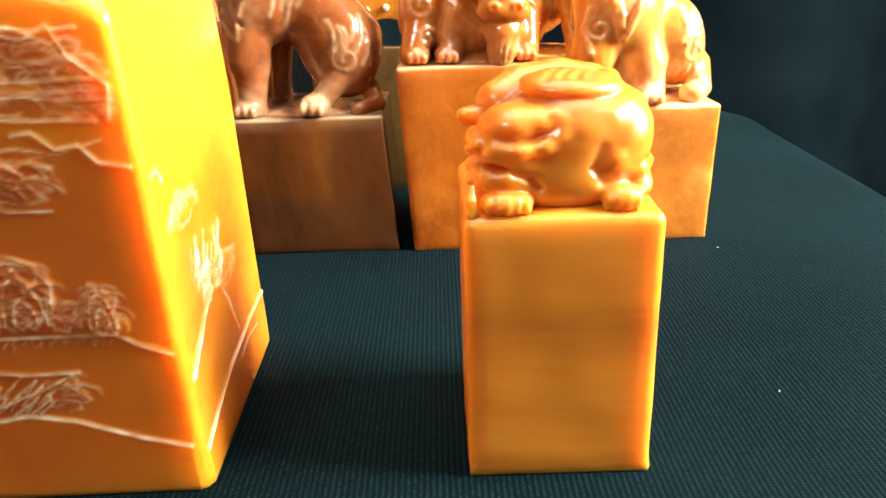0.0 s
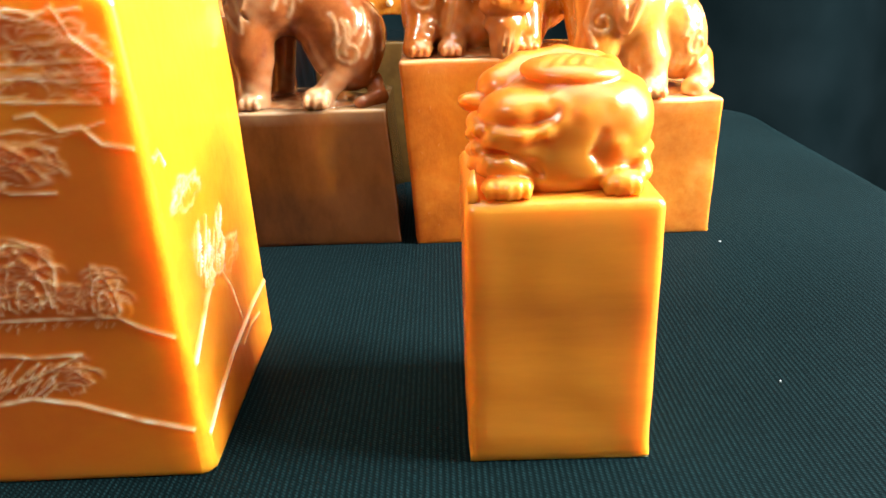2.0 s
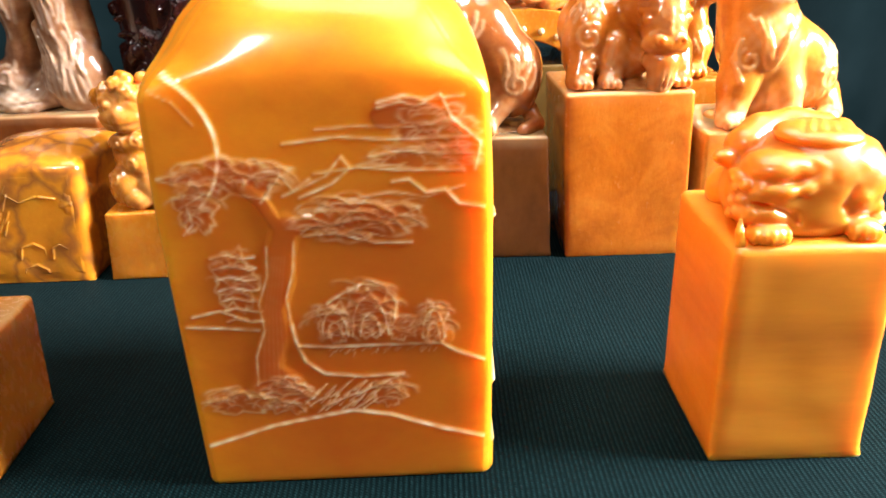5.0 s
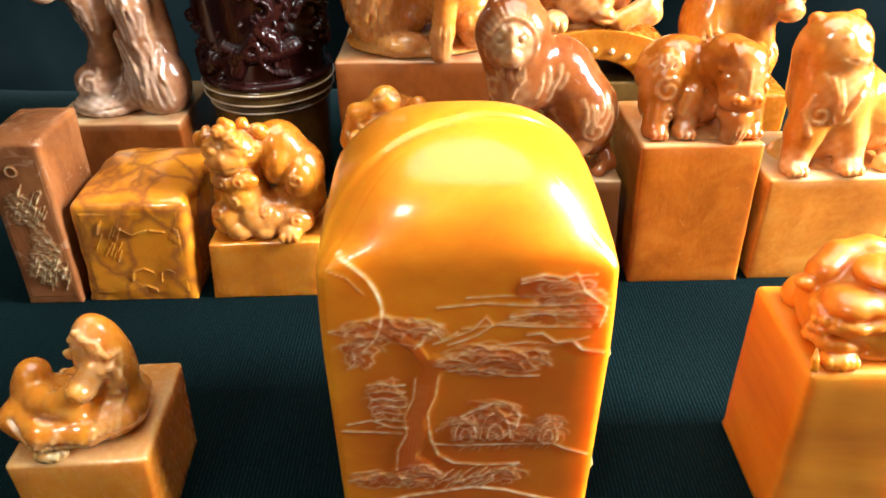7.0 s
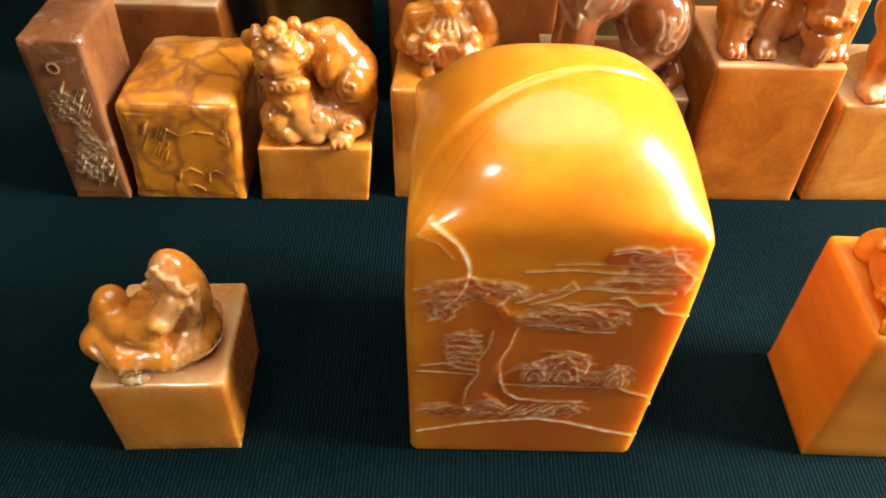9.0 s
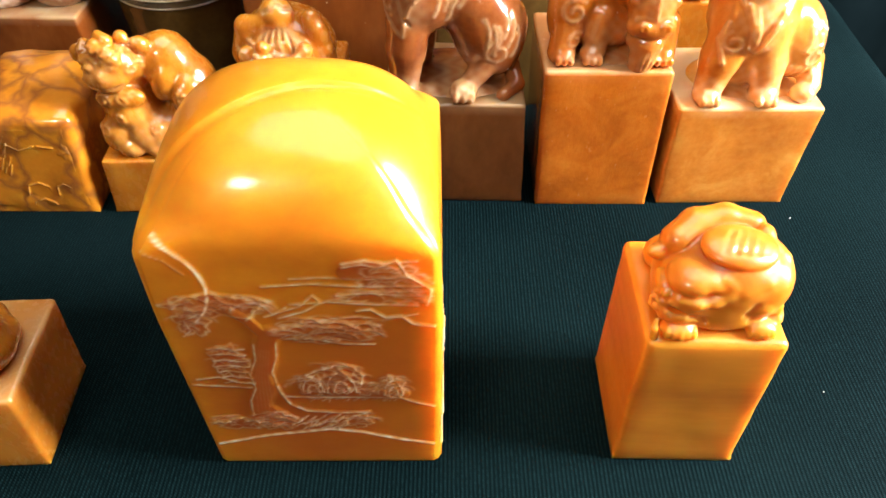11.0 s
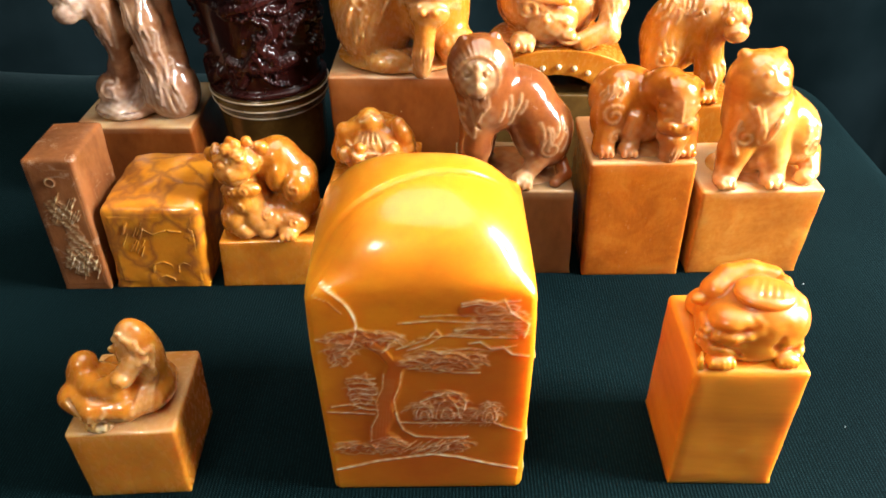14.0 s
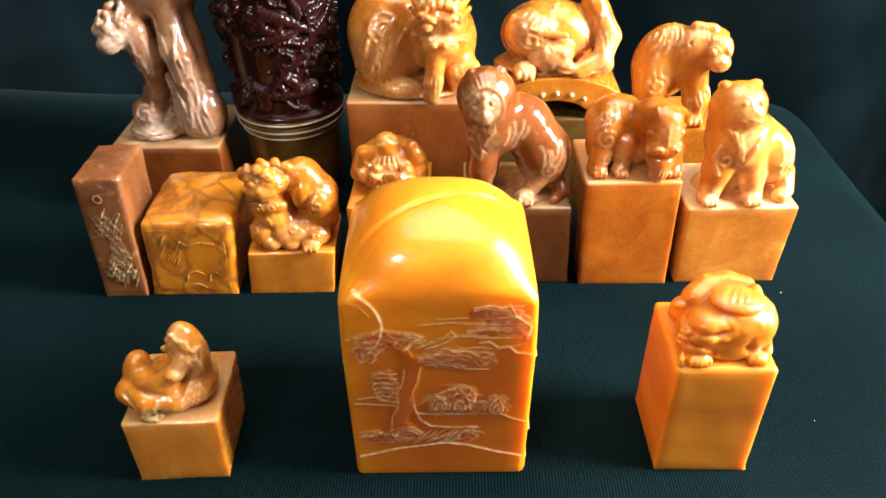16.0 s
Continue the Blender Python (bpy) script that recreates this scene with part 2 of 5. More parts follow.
class Clay:
    """A lump of stone carved from balls, limbs and grooves (millimetres), turned into one smooth mesh."""

    def __init__(self, lo, hi, step=0.6):
        self.lo, self.step = np.array(lo, float), step
        n = np.ceil((np.array(hi, float) - self.lo) / step).astype(int) + 1
        self.axes = [self.lo[i] + step * np.arange(n[i]) for i in range(3)]
        self.d = np.full(tuple(n), 9.0)
        self.cuts = []

    def _near(self, lo, hi, pad):
        s, p = [], []
        for i in range(3):
            a = np.searchsorted(self.axes[i], lo[i] - pad)
            b = np.searchsorted(self.axes[i], hi[i] + pad)
            s.append(slice(a, b))
            p.append(self.axes[i][a:b])
        return tuple(s), np.meshgrid(*p, indexing="ij", sparse=True)

    def _join(self, s, f, k):
        a = self.d[s]
        h = np.maximum(k - np.abs(a - f), 0) / k
        self.d[s] = np.minimum(a, f) - h * h * k * 0.25

    def _carve(self, s, f, k):
        a = self.d[s]
        f = -f
        h = np.maximum(k - np.abs(a - f), 0) / k
        self.d[s] = np.maximum(a, f) + h * h * k * 0.25

    def _ball(self, x, y, z, rx, ry, rz, turn, k):
        R = max(rx, ry, rz)
        s, (X, Y, Z) = self._near((x - R, y - R, z - R), (x + R, y + R, z + R), k + 2)
        q = np.array(Euler([radians(a) for a in turn]).to_matrix()).T
        X, Y, Z = X - x, Y - y, Z - z
        u, v, w = (q[i][0] * X + q[i][1] * Y + q[i][2] * Z for i in range(3))
        k0 = np.sqrt((u / rx) ** 2 + (v / ry) ** 2 + (w / rz) ** 2)
        k1 = np.sqrt((u / rx ** 2) ** 2 + (v / ry ** 2) ** 2 + (w / rz ** 2) ** 2) + 1e-9
        return s, k0 * (k0 - 1) / k1

    def _limb(self, a, b, ra, rb, k):
        a, b = np.array(a, float), np.array(b, float)
        R = max(ra, rb)
        s, (X, Y, Z) = self._near(np.minimum(a, b) - R, np.maximum(a, b) + R, k + 2)
        ab = b - a
        t = np.clip(((X - a[0]) * ab[0] + (Y - a[1]) * ab[1] + (Z - a[2]) * ab[2]) / max(ab @ ab, 1e-9), 0, 1)
        d = np.sqrt((X - a[0] - t * ab[0]) ** 2 + (Y - a[1] - t * ab[1]) ** 2 + (Z - a[2] - t * ab[2]) ** 2)
        return s, d - (ra + (rb - ra) * t)

    def ball(self, x, y, z, rx, ry=None, rz=None, turn=(0, 0, 0), k=2.0):
        self._join(*self._ball(x, y, z, rx, ry or rx, rz or rx, turn, k), k)

    def dent(self, x, y, z, rx, ry=None, rz=None, turn=(0, 0, 0), k=1.0):
        self._carve(*self._ball(x, y, z, rx, ry or rx, rz or rx, turn, k), k)

    def limb(self, *pts, r=3.0, r2=None, k=2.0):
        r2 = r if r2 is None else r2
        n = len(pts) - 1
        for i in range(n):
            self._join(*self._limb(pts[i], pts[i + 1], r + (r2 - r) * i / n, r + (r2 - r) * (i + 1) / n, k), k)

    def groove(self, *pts, r=0.6, k=0.6):
        for a, b in zip(pts, pts[1:]):
            self._carve(*self._limb(a, b, r, r, k), k)
            self.cuts.append((np.array(a, float), np.array(b, float), r))

    def front(self, x, z):
        """The y of the first stone met from the front at (x, z)."""
        i, k = (int(round((v - self.lo[a]) / self.step)) for a, v in ((0, x), (2, z)))
        if not (0 <= i < self.d.shape[0] and 0 <= k < self.d.shape[2]):
            return None
        hit = np.flatnonzero(self.d[i, :, k] < 0)
        return self.axes[1][hit[0]] if len(hit) else None

    def draw(self, *pts, r=0.6, cut=False, k=0.5):
        """A raised or cut stroke over the front of the lump, through points (x, z)."""
        way = []
        for (x0, z0), (x1, z1) in zip(pts, pts[1:]):
            n = max(1, int(math.hypot(x1 - x0, z1 - z0) / 1.6))
            way += [(x0 + (x1 - x0) * i / n, z0 + (z1 - z0) * i / n) for i in range(n)]
        way.append(pts[-1])
        spots = [(x, self.front(x, z), z) for x, z in way]
        for a, b in zip(spots, spots[1:]):
            if a[1] is None or b[1] is None or abs(a[1] - b[1]) > 4:
                continue
            if cut:
                self.groove(a, b, r=r, k=k)
            else:
                self._join(*self._limb(a, b, r, r, k), k)
                self.cuts.append((np.array(a, float), np.array(b, float), r * 0.7))

    def hair(self, x0, x1, z0, z1, n, long, lean, bend, seed, r=0.55, cut=False):
        """Combed strokes over a stretch of the front."""
        rng = np.random.RandomState(seed)
        for q in range(n):
            x, z = x0 + (x1 - x0) * (q + rng.uniform(0, 0.7)) / n, rng.uniform(z0, z1)
            a, l = radians(lean + rng.uniform(-12, 12)), long * rng.uniform(0.7, 1.2)
            p = [(x, z)]
            for _ in range(3):
                p.append((p[-1][0] + l / 3 * math.cos(a), p[-1][1] + l / 3 * math.sin(a)))
                a += radians(bend)
            self.draw(*p, r=r, cut=cut)

    def swirl(self, x, z, r0, turns=1.6, r=0.6, start=0.0, hand=1):
        n = int(turns * 12)
        self.draw(*[(x + r0 * (1 - 0.75 * i / n) * math.cos(start + hand * i * 0.5236), z + r0 * (1 - 0.75 * i / n) * math.sin(start + hand * i * 0.5236)) for i in range(n + 1)], r=r)

    def slab(self, x, y, z, hx, hy, hz, r=1.0, k=1.0):
        s, (X, Y, Z) = self._near((x - hx, y - hy, z - hz), (x + hx, y + hy, z + hz), k + 2)
        qx, qy, qz = np.abs(X - x) - hx + r, np.abs(Y - y) - hy + r, np.abs(Z - z) - hz + r
        f = np.sqrt(np.maximum(qx, 0) ** 2 + np.maximum(qy, 0) ** 2 + np.maximum(qz, 0) ** 2) + np.minimum(np.maximum(np.maximum(qx, qy), qz), 0) - r
        self._join(s, f, k)

    def rough(self, amount, size, seed=0):
        """Tool marks: a smooth random wave over the whole lump."""
        rng = np.random.RandomState(seed)
        X, Y, Z = np.meshgrid(*self.axes, indexing="ij", sparse=True)
        for _ in range(5):
            kx, ky, kz = rng.normal(0, 1, 3) * 6.28 / size
            self.d += amount * 0.10 * np.sin(kx * X + ky * Y + kz * Z + rng.uniform(0, 6.28))

    def finish(self, name, material, parent, z0=0.0, label="", floor=None, worn=(), size=1.0, at=(0, 0), lines=0.32):
        d = self.d
        if floor is not None:
            d = np.maximum(d, floor - self.axes[2][None, None, :])
        d = np.pad(d, 1, constant_values=5.0)
        sg = d < 0
        nx, ny, nz = d.shape
        c = [d[i:nx - 1 + i, j:ny - 1 + j, k:nz - 1 + k] for i in (0, 1) for j in (0, 1) for k in (0, 1)]
        cnt = sum((q < 0).astype(np.int8) for q in c)
        act = (cnt > 0) & (cnt < 8)
        idx = np.full(act.shape, -1)
        idx[act] = np.arange(act.sum())
        cv = np.stack([q[act] for q in c], 1)
        off = np.array([(i, j, k) for i in (0, 1) for j in (0, 1) for k in (0, 1)], float)
        acc, num = np.zeros((cv.shape[0], 3)), np.zeros(cv.shape[0])
        for a in range(8):
            for b in range(a + 1, 8):
                if np.abs(off[a] - off[b]).sum() == 1:
                    hit = (cv[:, a] < 0) != (cv[:, b] < 0)
                    t = cv[:, a] / np.where(hit, cv[:, a] - cv[:, b], 1)
                    acc += np.where(hit[:, None], off[a] + t[:, None] * (off[b] - off[a]), 0)
                    num += hit
        V = (np.argwhere(act) - 1 + acc / num[:, None]) * self.step + self.lo
        # pale wear patches, with white glints of the polish painted in
        mask = np.zeros(len(V))
        for x, y, z, r, a in worn:
            d = np.sqrt((V[:, 0] - x) ** 2 + (V[:, 1] - y) ** 2 + (V[:, 2] - z) ** 2) / r
            ripple = 0.5 + 0.5 * np.sin(V[:, 0] * 1.1 + 1.7 * np.sin(V[:, 1] * 0.6)) * np.sin(V[:, 2] * 1.3 + V[:, 1] * 0.5)
            mask = np.maximum(mask, 0.8 * a * np.clip(1.6 * (1 - d), 0, 1) * (0.35 + 0.65 * ripple))
        # strokes are paled too: their bright highlight streaks are put into the colour
        for a, e, r in self.cuts:
            ab = e - a
            s = np.clip((V - a) @ ab / (ab @ ab), 0, 1)
            d = np.linalg.norm(V - a - s[:, None] * ab, axis=1)
            mask = np.maximum(mask, lines * np.exp(-(np.maximum(d - r, 0) / 0.55) ** 2))
        V *= size
        V += np.array((at[0], at[1], z0))
        F = []
        for ax in range(3):
            a0 = [slice(None)] * 3
            a1 = [slice(None)] * 3
            a0[ax], a1[ax] = slice(0, -1), slice(1, None)
            s0, s1 = sg[tuple(a0)], sg[tuple(a1)]
            e = np.argwhere(s0 != s1)
            up = s0[tuple(e.T)]
            u, v = (ax + 1) % 3, (ax + 2) % 3
            q = []
            for du, dv in ((-1, -1), (0, -1), (0, 0), (-1, 0)):
                w = e.copy()
                w[:, u] += du
                w[:, v] += dv
                q.append(idx[tuple(w.T)])
            q = np.stack(q, 1)
            q[~up] = q[~up][:, ::-1]
            F.append(q)
        ob = mesh_object(name, (V * 0.001).tolist(), np.concatenate(F).tolist(), material, parent, label)
        ob.data.attributes.new("worn", "FLOAT", "POINT").data.foreach_set("value", mask)
        return ob


# ---- the setting ----
def build_cloth():
    # table sheet: flat on the table, soft ripples, falling over the table's edge at x = 0.19
    xs = np.concatenate([np.linspace(-0.75, 0.185, 190), 0.185 + np.cumsum(np.full(60, 0.006))])
    ys = np.concatenate([np.linspace(-0.30, 0.40, 160), 0.40 + np.cumsum(np.full(90, 0.006))])
    V, F = [], []

    def fall(over, r):
        a = min(over / r, 1.25)
        return r * math.sin(a) + max(0.0, over - 1.25 * r) * 0.32, -r * (1 - math.cos(a)) - max(0.0, over - 1.25 * r) * 0.95

    for y in ys:
        back, drop = fall(max(0.0, y - 0.40), 0.22)
        for x in xs:
            over = max(0.0, x - 0.185)
            out, down = fall(over, 0.012)
            px = min(x, 0.185) + out + 0.012 * math.sin(y * 26 + 1) * min(1, over / 0.15)
            py = min(y, 0.40) + back + 0.010 * math.sin(x * 24) * min(1, max(0.0, y - 0.40) / 0.25)
            free = min(1.0, max(0.0, x - 0.115) / 0.05)
            pz = down + drop + 0.0025 * free * noise.noise(Vector((x * 12, y * 9, 0)))
            V.append((px, py, pz - 0.0002))
    n = len(xs)
    for j in range(len(ys) - 1):
        for i in range(n - 1):
            F.append((j * n + i, j * n + i + 1, (j + 1) * n + i + 1, (j + 1) * n + i))
    ob = mesh_object("ground", V, F, TWILL)
    tagged(ob, "black-green twill cloth spread over the table", "tablecloth", kind="structure")


def build_backdrop():
    # hanging drape behind the table with vertical folds
    V, F = [], []
    xs, zs = np.linspace(-1.6, 1.8, 260), np.linspace(-0.75, 1.4, 30)
    for z in zs:
        for x in xs:
            y = 1.0 + 0.10 * math.sin(x * 9 + 0.8 * math.sin(x * 4) + 0.5 * z) + 0.012 * math.sin(x * 23 + z) + 0.06 * noise.noise(Vector((x * 3, z * 2, 1)))
            V.append((x, y, z))
    n = len(xs)
    for j in range(len(zs) - 1):
        for i in range(n - 1):
            F.append((j * n + i, j * n + i + 1, (j + 1) * n + i + 1, (j + 1) * n + i))
    ob = mesh_object("backdrop", V, F, DRAPE)
    tagged(ob, "dark hanging drape with soft vertical folds", "drape", kind="structure")


def slab_box(name, lo, hi, material, label, category):
    bm = bmesh.new()
    bmesh.ops.create_cube(bm, size=1.0)
    for v in bm.verts:
        v.co = Vector([lo[i] + (v.co[i] + 0.5) * (hi[i] - lo[i]) for i in range(3)])
    ob = part(name, bm, material, smooth=False)
    return tagged(ob, label, category, kind="structure")


def build_room():
    slab_box("floor", (-2.5, -2.5, -0.80), (2.5, 2.5, -0.75), PLASTER, "plain grey floor of the room", "floor")
    slab_box("ceiling", (-2.5, -2.5, 1.9), (2.5, 2.5, 1.95), PLASTER, "plain grey ceiling of the room", "ceiling")
    slab_box("wall_north", (-2.5, 2.5, -0.8), (2.5, 2.55, 1.95), PLASTER, "plain grey wall behind the drape", "wall")
    slab_box("wall_south", (-2.5, -2.55, -0.8), (2.5, -2.5, 1.95), PLASTER, "plain grey wall of the room", "wall")
    slab_box("wall_east", (2.5, -2.5, -0.8), (2.55, 2.5, 1.95), PLASTER, "plain grey wall of the room", "wall")
    slab_box("wall_west", (-2.55, -2.5, -0.8), (-2.5, 2.5, 1.95), PLASTER, "plain grey wall of the room", "wall")
    slab_box("table_top", (-0.75, -0.28, -0.04), (0.172, 0.40, -0.006), PLASTER, "plain table hidden under the cloth", "table")


build_cloth()
build_backdrop()
build_room()


# ---- the large landscape seal ----
class Relief:
    """Carving in low relief over one flat face: u across, w up, in millimetres; heights in millimetres."""

    def __init__(self, u, w):
        self.u, self.w, self.h = u, w, np.zeros_like(u)
        self.crest, self.ground = np.zeros_like(u), np.zeros_like(u)

    def dist(self, pts):
        best = np.full(self.u.shape, 1e3)
        for (a, b), (c, d) in zip(pts, pts[1:]):
            e, g = c - a, d - b
            t = np.clip(((self.u - a) * e + (self.w - b) * g) / (e * e + g * g + 1e-9), 0, 1)
            best = np.minimum(best, np.hypot(self.u - a - t * e, self.w - b - t * g))
        return best

    def line(self, *pts, r=0.45, h=0.5):
        d = self.dist(pts)
        self.h += h * np.exp(-(d / (0.75 * r)) ** 2)
        self.crest = np.maximum(self.crest, min(1.0, 1.6 * abs(h)) * np.exp(-(d / (0.62 * r)) ** 2))

    def pad(self, *pts, r=2.0, h=0.8, edge=0.4):
        """A raised band with a steep rim."""
        k = np.clip((r - self.dist(pts)) / edge + 0.5, 0, 1)
        self.h = np.maximum(self.h, h * k)
        self.ground = np.maximum(self.ground, k)

    def sunk(self, u0, u1, w0, w1, h=0.5, edge=2.5):
        k = np.clip((self.u - u0) / edge, 0, 1) * np.clip((u1 - self.u) / edge, 0, 1) * np.clip((self.w - w0) / edge, 0, 1) * np.clip((w1 - self.w) / edge, 0, 1)
        self.h -= h * k

    def below(self, *pts, h=0.8, edge=0.5):
        """All that lies under the outline stands proud, with a lip along it."""
        z = np.interp(self.u, [p[0] for p in pts], [p[1] for p in pts])
        k = np.clip((z - self.w) / edge + 0.5, 0, 1)
        self.h = self.h * (1 - k) + h * k
        self.h += 0.35 * np.exp(-((self.w - z + 0.35) / 0.5) ** 2)
        self.crest = np.maximum(self.crest * (1 - k), np.exp(-((self.w - z + 0.25) / 0.42) ** 2))
        self.ground *= 1 - k

    def clump(self, u0, w0, ru, rw, n, size, h, seed):
        """Foliage, folds or rock: a low ragged cushion overlaid with short sweeping rims."""
        rng = np.random.RandomState(seed)
        a = np.arctan2((self.w - w0) / rw, (self.u - u0) / ru)
        d = np.hypot((self.u - u0) / ru, (self.w - w0) / rw)
        ragged = 1 + 0.13 * np.sin(5 * a + seed) + 0.09 * np.sin(9 * a + 2.0 * seed) + 0.05 * np.sin(17 * a)
        k = np.clip((ragged - d) * min(ru, rw) / 0.7, 0, 1)
        self.ground = np.maximum(self.ground, k)
        self.h = np.maximum(self.h, 0.35 * h * k)
        self.crest = np.maximum(self.crest, 0.55 * np.exp(-((ragged - d) * min(ru, rw) / 0.35) ** 2))
        self.h += 0.25 * h * np.exp(-((ragged - d) * min(ru, rw) / 0.4) ** 2)
        for _ in range(n):
            a, q = rng.uniform(0, 6.283), math.sqrt(rng.uniform(0, 1))
            cu, cw, s = u0 + ru * q * math.cos(a), w0 + rw * q * math.sin(a), size * rng.uniform(0.5, 1.15)
            sub = (np.abs(self.u - cu) < 3.5 * s + 1) & (np.abs(self.w - cw) < 2.2 * s + 1)
            tilt = rng.uniform(-0.5, 0.5)
            uu, ww = self.u[sub] - cu, self.w[sub] - cw
            uu, ww = (uu * math.cos(tilt) + ww * math.sin(tilt)) / rng.uniform(1.3, 2.6), ww * math.cos(tilt) - uu * math.sin(tilt)
            e = np.hypot(uu, ww)
            rim = np.exp(-((e - s) / 0.24) ** 2) * np.clip(ww / s + 0.3, 0, 1)
            self.crest[sub] = np.maximum(self.crest[sub], 0.42 * rim)
            self.h[sub] += 0.30 * h * rim - 0.16 * h * np.exp(-((e - s * 0.6) / 0.35) ** 2) * np.clip(ww / s + 0.4, 0, 1)

    def hatch(self, u0, w0, ru, rw, n, lean, h, seed):
        rng = np.random.RandomState(seed)
        for _ in range(n):
            a, b = u0 + rng.uniform(-ru, ru), w0 + rng.uniform(-rw, rw)
            l = rng.uniform(0.5, 1.0) * rw
            self.line((a, b), (a + lean * l + rng.uniform(-0.6, 0.6), b + l), r=0.28, h=h)


def carve_front(u, w):
    c = Relief(u, w)
    c.sunk(1.5, 60, 12, 79, 0.5)
    # far roofs and clouds
    c.pad((43, 81), (48, 82), (52, 80), (58, 76), r=2.2, h=0.35)
    for i, (a, b, z) in enumerate(((42, 57, 84.0), (25, 58, 77.2), (40, 60, 74.5), (30, 57, 71.6))):
        c.line((a, z - 0.6), (a + (b - a) * 0.3, z + 0.4), (a + (b - a) * 0.55, z - 0.3), (b, z + 0.2 - i * 0.3), r=0.42, h=0.55)
    c.line((42, 82.5), (46, 83.5), (49, 82.6), (53, 84.6), (55, 80.5), (60, 76), (59, 71), r=0.45, h=0.6)
    c.clump(52, 79, 7, 3.6, 20, 1.6, 0.6, 15)
    c.clump(50, 73.5, 9, 2.2, 18, 1.5, 0.5, 16)
    c.line((31, 79), (38, 79.4), (47, 79), (56, 80), r=0.35, h=0.4)
    c.line((36, 66), (44, 67.2), (50, 66), (57, 68), r=0.35, h=0.4)
    c.line((44, 69), (47, 69.5), (50, 66.8), (53.5, 67.3), (56, 64.6), (61, 63.6), r=0.5, h=0.75)
    c.line((24, 67), (32, 70.5), (35, 74), (36.5, 72), (33, 69), (27, 66.5), r=0.45, h=0.6)
    # pine: trunk, boughs and needle clouds
    c.pad((16.5, 25), (17.2, 32), (19.5, 38), (19.2, 44), (21.5, 50), (22.2, 56), (24.0, 61), r=2.5, h=0.75, edge=1.4)
    c.pad((15.5, 25), (18.5, 28), (20.5, 26), r=2.6, h=0.7, edge=1.4)
    for k in range(5):
        c.line((15.6 + k, 27), (16.6 + k * 0.9, 35), (18.0 + k * 0.7, 44), (20.6 + k * 0.6, 55), r=0.3, h=0.05)
    c.line((14.2, 26), (14.8, 33), (17.2, 39), (16.8, 45), (19.2, 51), (19.8, 57), r=0.35, h=0.45)
    c.line((22.5, 40), (22.2, 46), (24.2, 52), (25.0, 58), r=0.35, h=0.4)
    c.line((20, 66), (24, 71), (26, 68), (29, 70), r=0.45, h=0.5)
    c.line((5, 60), (7, 62), (6.5, 66), (10, 68), r=0.4, h=0.5)
    c.pad((23, 60), (20, 66), (17, 69), r=1.3, h=0.8)
    c.pad((23.5, 60), (30, 62.5), (40, 63), r=1.5, h=0.8)
    c.clump(37, 61.8, 10.5, 4.0, 44, 1.7, 1.15, 11)
    c.clump(14.5, 70.5, 10, 3.6, 40, 1.5, 1.05, 12)
    c.clump(8, 65, 3.5, 4.5, 14, 1.3, 0.9, 13)
    c.line((27, 59), (33, 59.5), (40, 57.2), (47, 57), r=0.4, h=0.6)
    # terraces beside the trunk
    for i in range(7):
        z = 55 - i * 2.3
        c.line((9 + i * 0.2, z), (12, z + 0.7), (15 + (i % 2), z - 0.2), (17.2, z), r=0.42, h=0.6)
    c.clump(13, 50, 4, 6, 16, 1.3, 0.75, 14)
    c.line((2, 40.2), (10, 39.6), (16, 39), r=0.45, h=0.7)
    c.line((3.5, 42.4), (9, 43.6), (14, 41.4), r=0.4, h=0.6)
    # group of small carved figures on a ledge
    c.pad((29, 37), (36, 37), (45, 36.5), (53, 36), r=1.6, h=0.6)
    c.clump(31, 40, 3.2, 4.2, 14, 1.6, 1.2, 21)
    c.clump(38, 42.5, 4.6, 5.4, 26, 1.8, 1.35, 22)
    c.clump(44, 38.5, 3.0, 2.6, 10, 1.3, 1.0, 23)
    c.clump(50.5, 39.2, 2.7, 4.2, 14, 1.4, 1.25, 24)
    # rounded shoulders nested inside each small figure, with short folds below
    for u0, w0, ru, rw in ((31, 37, 2.6, 6.0), (38, 37, 3.6, 9.0), (50.5, 36, 2.2, 6.4)):
        for q in (1.0, 0.55):
            c.line(*[(u0 + ru * q * math.cos(a * 0.5236), w0 + rw * q * math.sin(a * 0.5236)) for a in range(7)], r=0.36, h=0.5)
        for q in range(3):
            c.line((u0 - 1.2, w0 + 0.8 + 1.5 * q), (u0 + 0.4, w0 + 0.3 + 1.5 * q), (u0 + 1.4, w0 + 0.9 + 1.5 * q), r=0.3, h=0.4)
    c.line((30, 44.5), (33, 46.5), (37, 48.6), (41, 48), (43.5, 44.5), (42.8, 40), r=0.5, h=0.6)
    c.line((23.5, 35), (30, 34.5), (40, 34.6), (52, 34.6), (55, 32.4), (61, 30), r=0.5, h=0.75)
    c.line((22.5, 40), (23, 36), (24.5, 31), (28, 28), (36, 27), (44, 27.4), r=0.55, h=0.8)
    c.hatch(40, 33, 12, 1.2, 26, 0.9, 0.25, 6)
    # rocks and reeds along the foot
    c.clump(10, 21.5, 6.5, 2.6, 26, 1.5, 1.1, 31)
    c.clump(20, 22.8, 5, 4.2, 26, 1.5, 1.3, 32)
    c.hatch(30, 21, 7, 3.0, 40, 1.1, 0.5, 33)
    c.clump(41, 22.8, 3.2, 3.2, 12, 1.3, 1.1, 34)
    c.line((27, 20), (33, 22.5), (38, 24.5), (43, 27), r=0.4, h=0.55)
